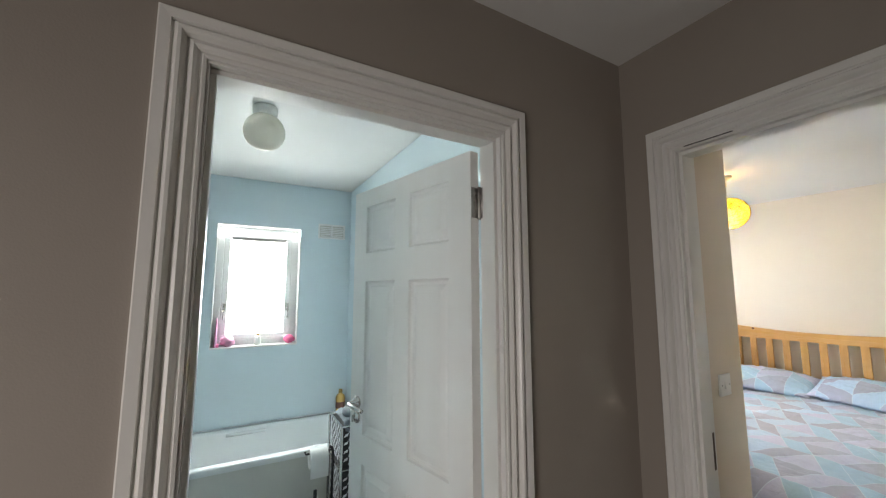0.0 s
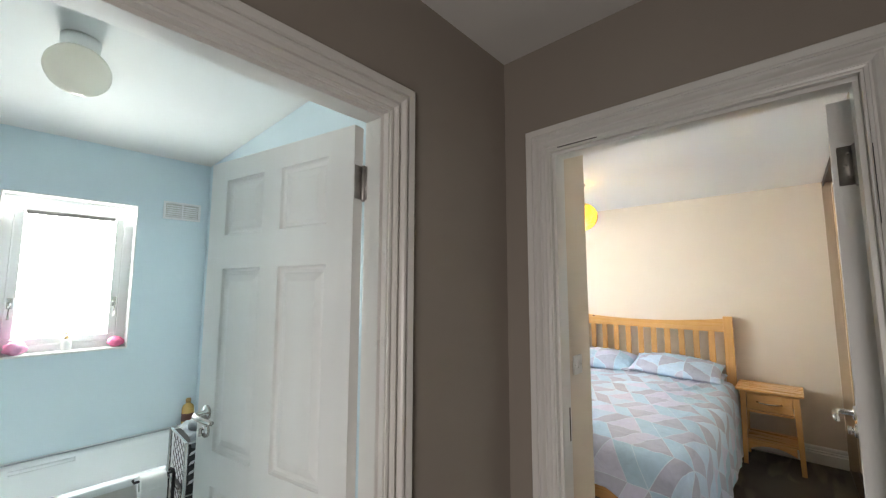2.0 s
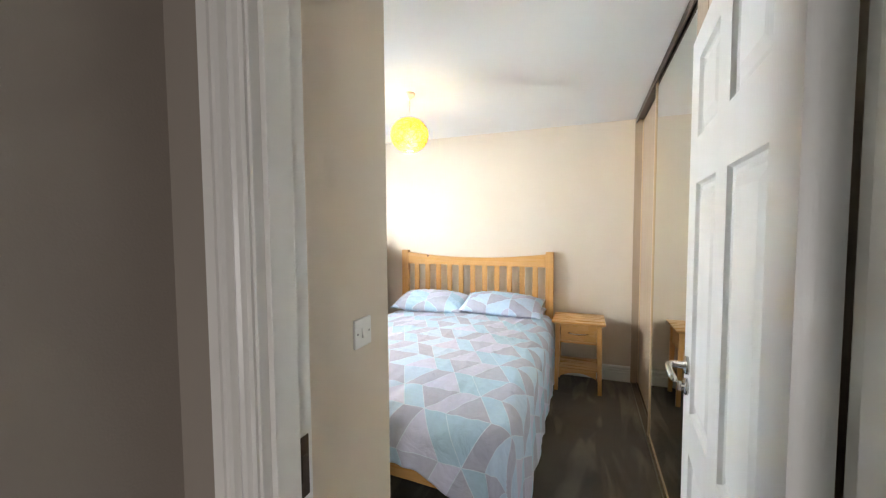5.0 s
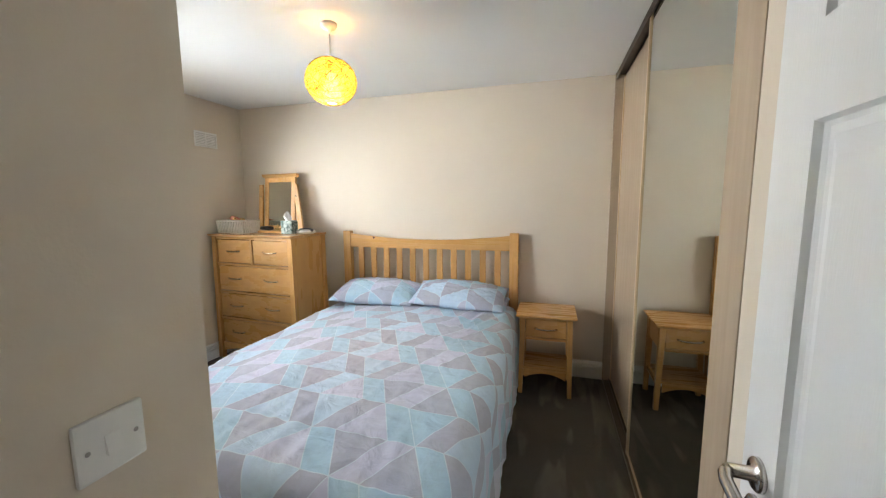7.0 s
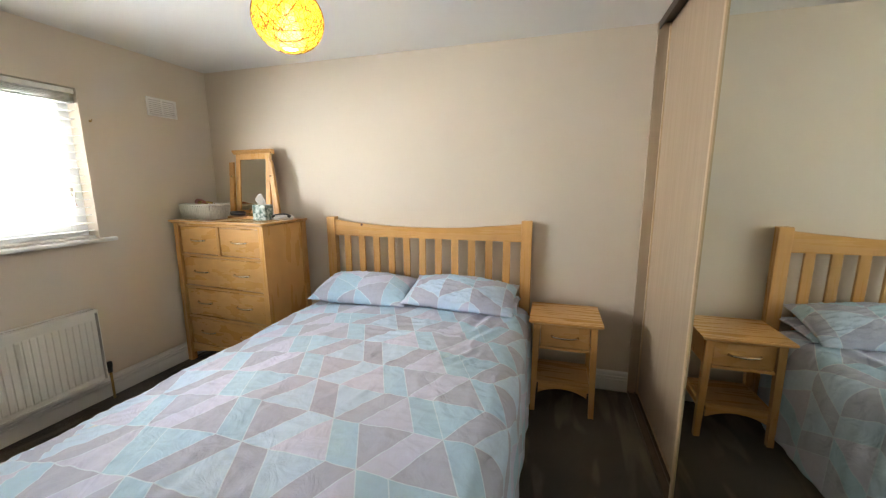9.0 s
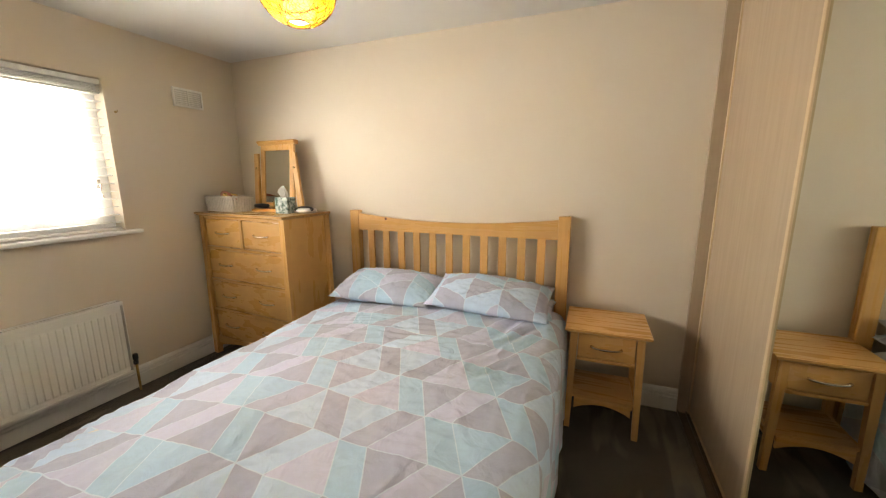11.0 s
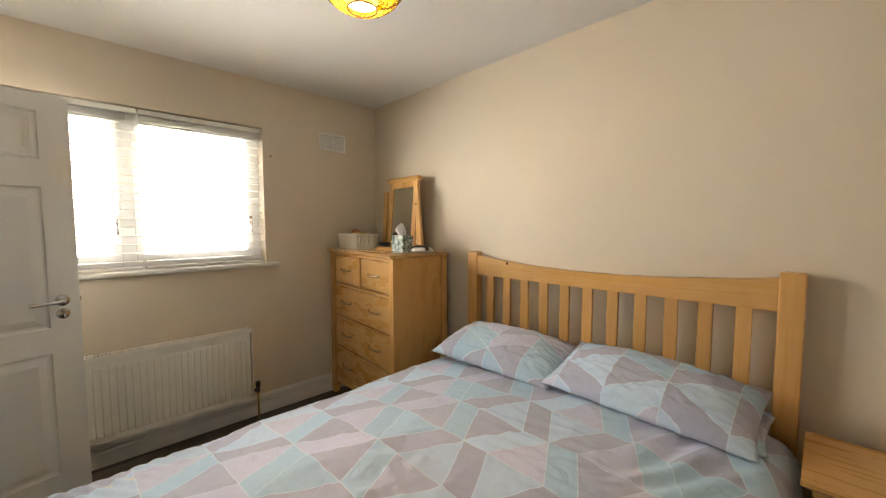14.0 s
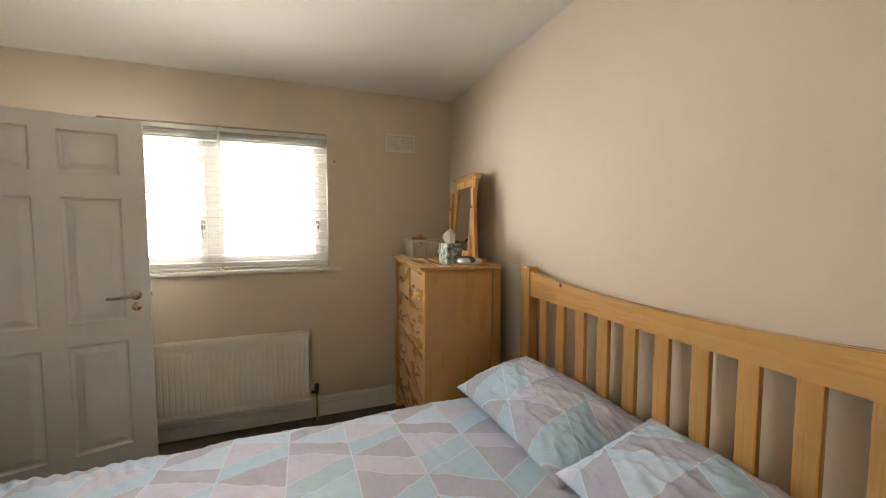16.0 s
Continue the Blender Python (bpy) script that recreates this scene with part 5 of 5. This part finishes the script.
bt = bmesh.new()
levels = [(rounded(TX0, TX1, TY0, TY1, 0.012), TZ - 0.035), (rounded(TX0, TX1, TY0, TY1, 0.02), TZ - 0.006), (rounded(TX0 + 0.006, TX1 - 0.006, TY0 + 0.006, TY1 - 0.006, 0.02), TZ),
          (rounded(TX0 + 0.055, TX1 - 0.055, TY0 + 0.055, TY1 - 0.055, 0.12), TZ), (rounded(TX0 + 0.07, TX1 - 0.07, TY0 + 0.068, TY1 - 0.068, 0.12), TZ - 0.015),
          (rounded(TX0 + 0.14, TX1 - 0.12, TY0 + 0.11, TY1 - 0.11, 0.14), 0.16), (rounded(TX0 + 0.24, TX1 - 0.2, TY0 + 0.16, TY1 - 0.16, 0.12), 0.115)]
loops = [[bt.verts.new((x, y, z)) for x, y in ring] for ring, z in levels]
for a, b in zip(loops, loops[1:]):
    for i in range(len(a)):
        bt.faces.new((a[i], a[(i + 1) % len(a)], b[(i + 1) % len(a)], b[i]))
bt.faces.new(loops[-1])
part("basin", bt, acrylic, tub, "", True)
part("side_panel", boxed(TX0, TX1, TY0 + 0.012, TY0 + 0.024, 0, TZ - 0.036, 0.002), bath_panel_mat, tub, "ivory bath panel")
part("grip", tube(tube(tube(bmesh.new(), [(-0.12, FAR - 0.075, TZ - 0.03), (0.14, FAR - 0.075, TZ - 0.03)], 0.011), [(-0.10, FAR - 0.055, TZ - 0.035), (-0.10, FAR - 0.075, TZ - 0.03)], 0.009), [(0.12, FAR - 0.055, TZ - 0.035), (0.12, FAR - 0.075, TZ - 0.03)], 0.009), acrylic, tub, "white grab handle", True)
structure("trim_bath_seal", boxed(-0.95, 0.752, FAR - 0.004, FAR, TZ + 0.001, TZ + 0.006, 0.001), upvc, "white sealing strip along the bath", "trim")

bo = thing("lotion_bottle", pose(0.690, 3.13, TZ), "amber lotion bottle with a dark label on the bath", "bottle")
part("bottle", lathe(bmesh.new(), ((0.030, 0), (0.036, 0.006), (0.036, 0.13), (0.030, 0.15), (0.014, 0.162), (0.014, 0.168)), None, 22), amber, bo, "", True)
part("label", lathe(bmesh.new(), ((0.0365, 0.05), (0.0365, 0.10)), None, 22, caps=False), label_brown, bo, "dark brown label", True)
part("cap", lathe(bmesh.new(), ((0.016, 0.168), (0.016, 0.19), (0.012, 0.196)), None, 18), brass, bo, "gold cap", True)

# woven storage tower
st_ = thing("storage_tower", pose(0.585, 2.30, 0), "black and white woven storage tower with a chrome frame", "storage unit")
TW, TD, TH = 0.135, 0.15, 0.735
for sx in (-1, 1):
    for sy in (-1, 1):
        part("post", tube(bmesh.new(), [(sx * TW, sy * TD, 0), (sx * TW, sy * TD, TH)], 0.008, 10), chrome, st_, "", True)
for k in range(3):
    z0, z1 = 0.03 + k * 0.237, 0.03 + k * 0.237 + 0.222
    b0 = part("basket", boxed(-TW + 0.012, TW - 0.012, -TD + 0.012, TD - 0.012, z0, z1, 0.003), weave_black, st_)
    wv = bmesh.new()
    rows_ = 9
    for r_ in range(rows_):
        z = z0 + 0.012 + r_ * (z1 - z0 - 0.024) / rows_
        for q in range(9):
            if (q + r_) % 2:
                x = -TW + 0.016 + q * (2 * TW - 0.032) / 9
                prism(wv, [(x, z), (x + 0.020, z + 0.006), (x + 0.026, z + 0.020), (x + 0.006, z + 0.014)], -TD + 0.0085, -TD + 0.012, "y")
                y = -TD + 0.016 + q * (2 * TD - 0.032) / 9
                prism(wv, [(y, z), (y + 0.024, z + 0.006), (y + 0.030, z + 0.020), (y + 0.006, z + 0.014)], -TW + 0.0085, -TW + 0.012, "x")
    part("weave", wv, weave_white, b0, "white woven strips")
    part("rail", box(boxed(-TW, TW, -TD - 0.004, -TD + 0.004, z1 + 0.003, z1 + 0.011), -TW - 0.004, -TW + 0.004, -TD, TD, z1 + 0.003, z1 + 0.011), chrome, st_)
single("hair_dryer", tube(lathe(bmesh.new(), ((0.030, -0.09), (0.036, -0.02), (0.038, 0.06), (0.026, 0.08)), pose(0, 0, 0.035, 90, 0, 30), 18), [(0, 0.03, 0.03), (-0.04, 0.02, -0.0), (-0.09, 0.0, -0.03)], 0.014), silver_cloth, "grey hair dryer lying on the storage tower", "hair dryer", pose(0.565, 2.24, 0.737, 0, 0, 10), smooth=True)
cl = bmesh.new()
g = [[cl.verts.new((-0.12 + 0.24 * i / 14, -0.16 + 0.30 * j / 14, 0.02 + 0.022 * noise.noise((i * 0.5, j * 0.5, 4)) - (max(0, 2 - j) * 0.02))) for i in range(15)] for j in range(15)]
for a, b in zip(g, g[1:]):
    for i in range(14):
        cl.faces.new((a[i], a[i + 1], b[i + 1], b[i]))
single("folded_cloth", cl, silver_cloth, "dark grey cloth draped on the storage tower", "cloth", pose(0.59, 2.31, 0.728), smooth=True)

rs_ = thing("toilet_roll_stand", pose(0.375, 2.30, 0), "chrome stand with a white toilet roll in front of the bath", "toilet roll stand")
part("base", lathe(bmesh.new(), ((0.085, 0), (0.085, 0.010), (0.080, 0.014)), None, 28), chrome, rs_, "", True)
part("pole", tube(bmesh.new(), [(0.065, 0, 0.01), (0.065, 0, 0.555), (0.060, 0, 0.575), (0.045, 0, 0.585)], 0.008), dark, rs_, "dark steel pole", True)
part("arm", tube(bmesh.new(), [(0.065, 0, 0.565), (0.03, 0, 0.565), (-0.09, 0, 0.565), (-0.095, 0, 0.58)], 0.006), dark, rs_, "", True)
part("brush_pole", tube(bmesh.new(), [(-0.03, 0, 0.014), (-0.03, 0, 0.36)], 0.010), dark, rs_, "dark brush pole", True)
roll = lathe(bmesh.new(), ((0.020, -0.05), (0.052, -0.05), (0.052, 0.05), (0.020, 0.05)), Matrix.Translation((-0.02, 0, 0.535)) @ pose(0, 0, 0, 0, 90), 28, caps=False)
box(roll, -0.07, 0.03, -0.0535, -0.0515, 0.445, 0.535)
single("toilet_roll", roll, paper, "white toilet roll hanging on its stand", "toilet roll", pose(0.375, 2.30, 0), smooth=False)

bl = thing("ceiling_globe", pose(-0.045, 1.865, TOP), "white opal globe bathroom ceiling lamp, unlit", "ceiling lamp")
part("gallery", lathe(bmesh.new(), ((0.056, 0), (0.056, -0.032), (0.048, -0.048)), None, 28), plastic, bl, "white lamp base", True)
part("globe", lathe(bmesh.new(), [(max(0.002, 0.094 * math.cos(radians(a))), -0.122 + 0.090 * math.sin(radians(a))) for a in range(58, -91, -8)] + [(0.002, -0.212)], None, 36), opal, bl, "opal glass globe", True)

wm = thing("wall_mirror", pose(-1.298, 2.5, 1.15), "frameless bathroom mirror on the side wall", "mirror")
part("glass", boxed(0.002, 0.008, -0.30, 0.42, 0, 0.72, 0.002), mirror, wm)
part("backing", boxed(0, 0.002, -0.29, 0.41, 0.01, 0.71), plastic, wm)


def puff(x, r, mat, label, y=FAR + 0.045):
    bm = bmesh.new()
    bmesh.ops.create_icosphere(bm, subdivisions=3, radius=r)
    for v in bm.verts:
        v.co += v.co.normalized() * (0.30 * r * noise.noise(v.co * 60) + 0.12 * r * noise.noise(v.co * 130))
        v.co.z *= 0.85
    single("bath_sponge", bm, mat, label, "sponge", pose(x, y, BW[2] + 0.012 + r * 0.8), "sponges on the bathroom sill", True)


puff(0.290, 0.040, pink, "deep pink bath sponge on the window board")
puff(-0.145, 0.046, pink_pale, "pale pink bath sponge on the window board")
pb_ = thing("pump_bottle", pose(0.06, FAR + 0.045, BW[2] + 0.012), "white pump bottle on the window board", "bottle")
part("bottle", lathe(bmesh.new(), ((0.022, 0), (0.024, 0.004), (0.024, 0.055), (0.016, 0.068), (0.010, 0.072)), None, 18), plastic, pb_, "", True)
part("pump", tube(lathe(bmesh.new(), ((0.010, 0.072), (0.010, 0.082), (0.004, 0.084), (0.004, 0.105)), None, 12), [(0.004, 0, 0.105), (-0.028, 0, 0.103), (-0.032, 0, 0.096)], 0.005), brass, pb_, "gold pump", True)
# pink sheet added to imitate the pink light on the left reveal
pl_ = thing("pink_reveal_tint", pose(BW[0] + 0.03, FAR + 0.05, BW[2] + 0.012), "pink sheet added for the pink light on the window reveal", "cloth")
fl = bmesh.new()
g = [[fl.verts.new((0.010 * math.sin(j * 1.3) * (1 - i / 12) + 0.004 * i / 12, -0.045 + 0.09 * j / 10, 0.21 * i / 12)) for j in range(11)] for i in range(13)]
for a, b in zip(g, g[1:]):
    for i in range(10):
        fl.faces.new((a[i], a[i + 1], b[i + 1], b[i]))
f_ = part("fold", fl, pink_pale, pl_, "", True)
f_.modifiers.new("sheet", "SOLIDIFY").thickness = 0.008
part("hem", boxed(-0.004, 0.030, -0.045, 0.045, 0.0, 0.02, 0.006), pink, pl_)

# ---- outdoors ----
GZ = -2.75
gm = bmesh.new()
bmesh.ops.create_grid(gm, x_segments=2, y_segments=2, size=900, matrix=Matrix.Translation((0, 0, GZ)))
structure("ground", gm, grass_mat, "grass and gardens below the window", "ground")
structure("road", boxed(-80, 80, 13, 19, GZ - 0.1, GZ + 0.02), material("asphalt", (0.05, 0.05, 0.052), 0.9, second=(0.06, 0.06, 0.06), scale=3), "asphalt road in front of the house", "road")


def far_house(x):
    h = thing("terraced_house", pose(x, 27, GZ), "pale rendered house across the road", "house", "houses across the road")
    part("wall", boxed(-4.0, 4.0, 0, 8, 0, 2.9), render_wall, h)
    part("roof", prism(bmesh.new(), [(-0.4, 2.85), (8.4, 2.85), (4.0, 4.6)], -4.2, 4.2, "x"), roof_tile, h)
    for wx, wz in ((-2.8, 0.9), (-0.4, 0.9)):
        w = part("window", box(box(box(boxed(wx, wx + 1.3, -0.06, 0, wz, wz + 0.08), wx, wx + 1.3, -0.06, 0, wz + 1.1, wz + 1.18), wx, wx + 0.08, -0.06, 0, wz + 0.08, wz + 1.1), wx + 1.22, wx + 1.3, -0.06, 0, wz + 0.08, wz + 1.1), upvc, h)
        part("pane", boxed(wx + 0.08, wx + 1.22, -0.02, -0.004, wz + 0.08, wz + 1.1), far_glass, w)
    part("door", boxed(2.2, 3.1, -0.04, 0, 0, 2.1), label_brown, h)


for x in (-13, -4.7, 3.6, 11.9, 20.2):
    far_house(x)


def parked_car(x, y, paint_mat, label):
    c = thing("parked_car", pose(x, y, GZ + 0.02), label, "car")
    part("body", prism(bmesh.new(), [(-2.0, 0.28), (2.0, 0.28), (2.05, 0.62), (1.9, 0.82), (1.1, 0.92), (0.5, 1.40), (-1.1, 1.42), (-1.75, 0.95), (-2.05, 0.85)], -0.82, 0.82, "y"), paint_mat, c)
    part("side_glass", prism(bmesh.new(), [(-1.45, 0.97), (0.9, 0.95), (0.42, 1.33), (-1.02, 1.35)], -0.83, 0.83, "y"), far_glass, c, "dark side windows")
    for wx in (-1.25, 1.3):
        for sy in (-1, 1):
            w = part("wheel", lathe(bmesh.new(), ((0.31, -0.09), (0.32, 0), (0.31, 0.09)), Matrix.Translation((wx, sy * 0.76, 0.31)) @ pose(0, 0, 0, 90), 20), rubber, c)


parked_car(7.6, 17.8, red_paint, "red hatchback parked across the road")
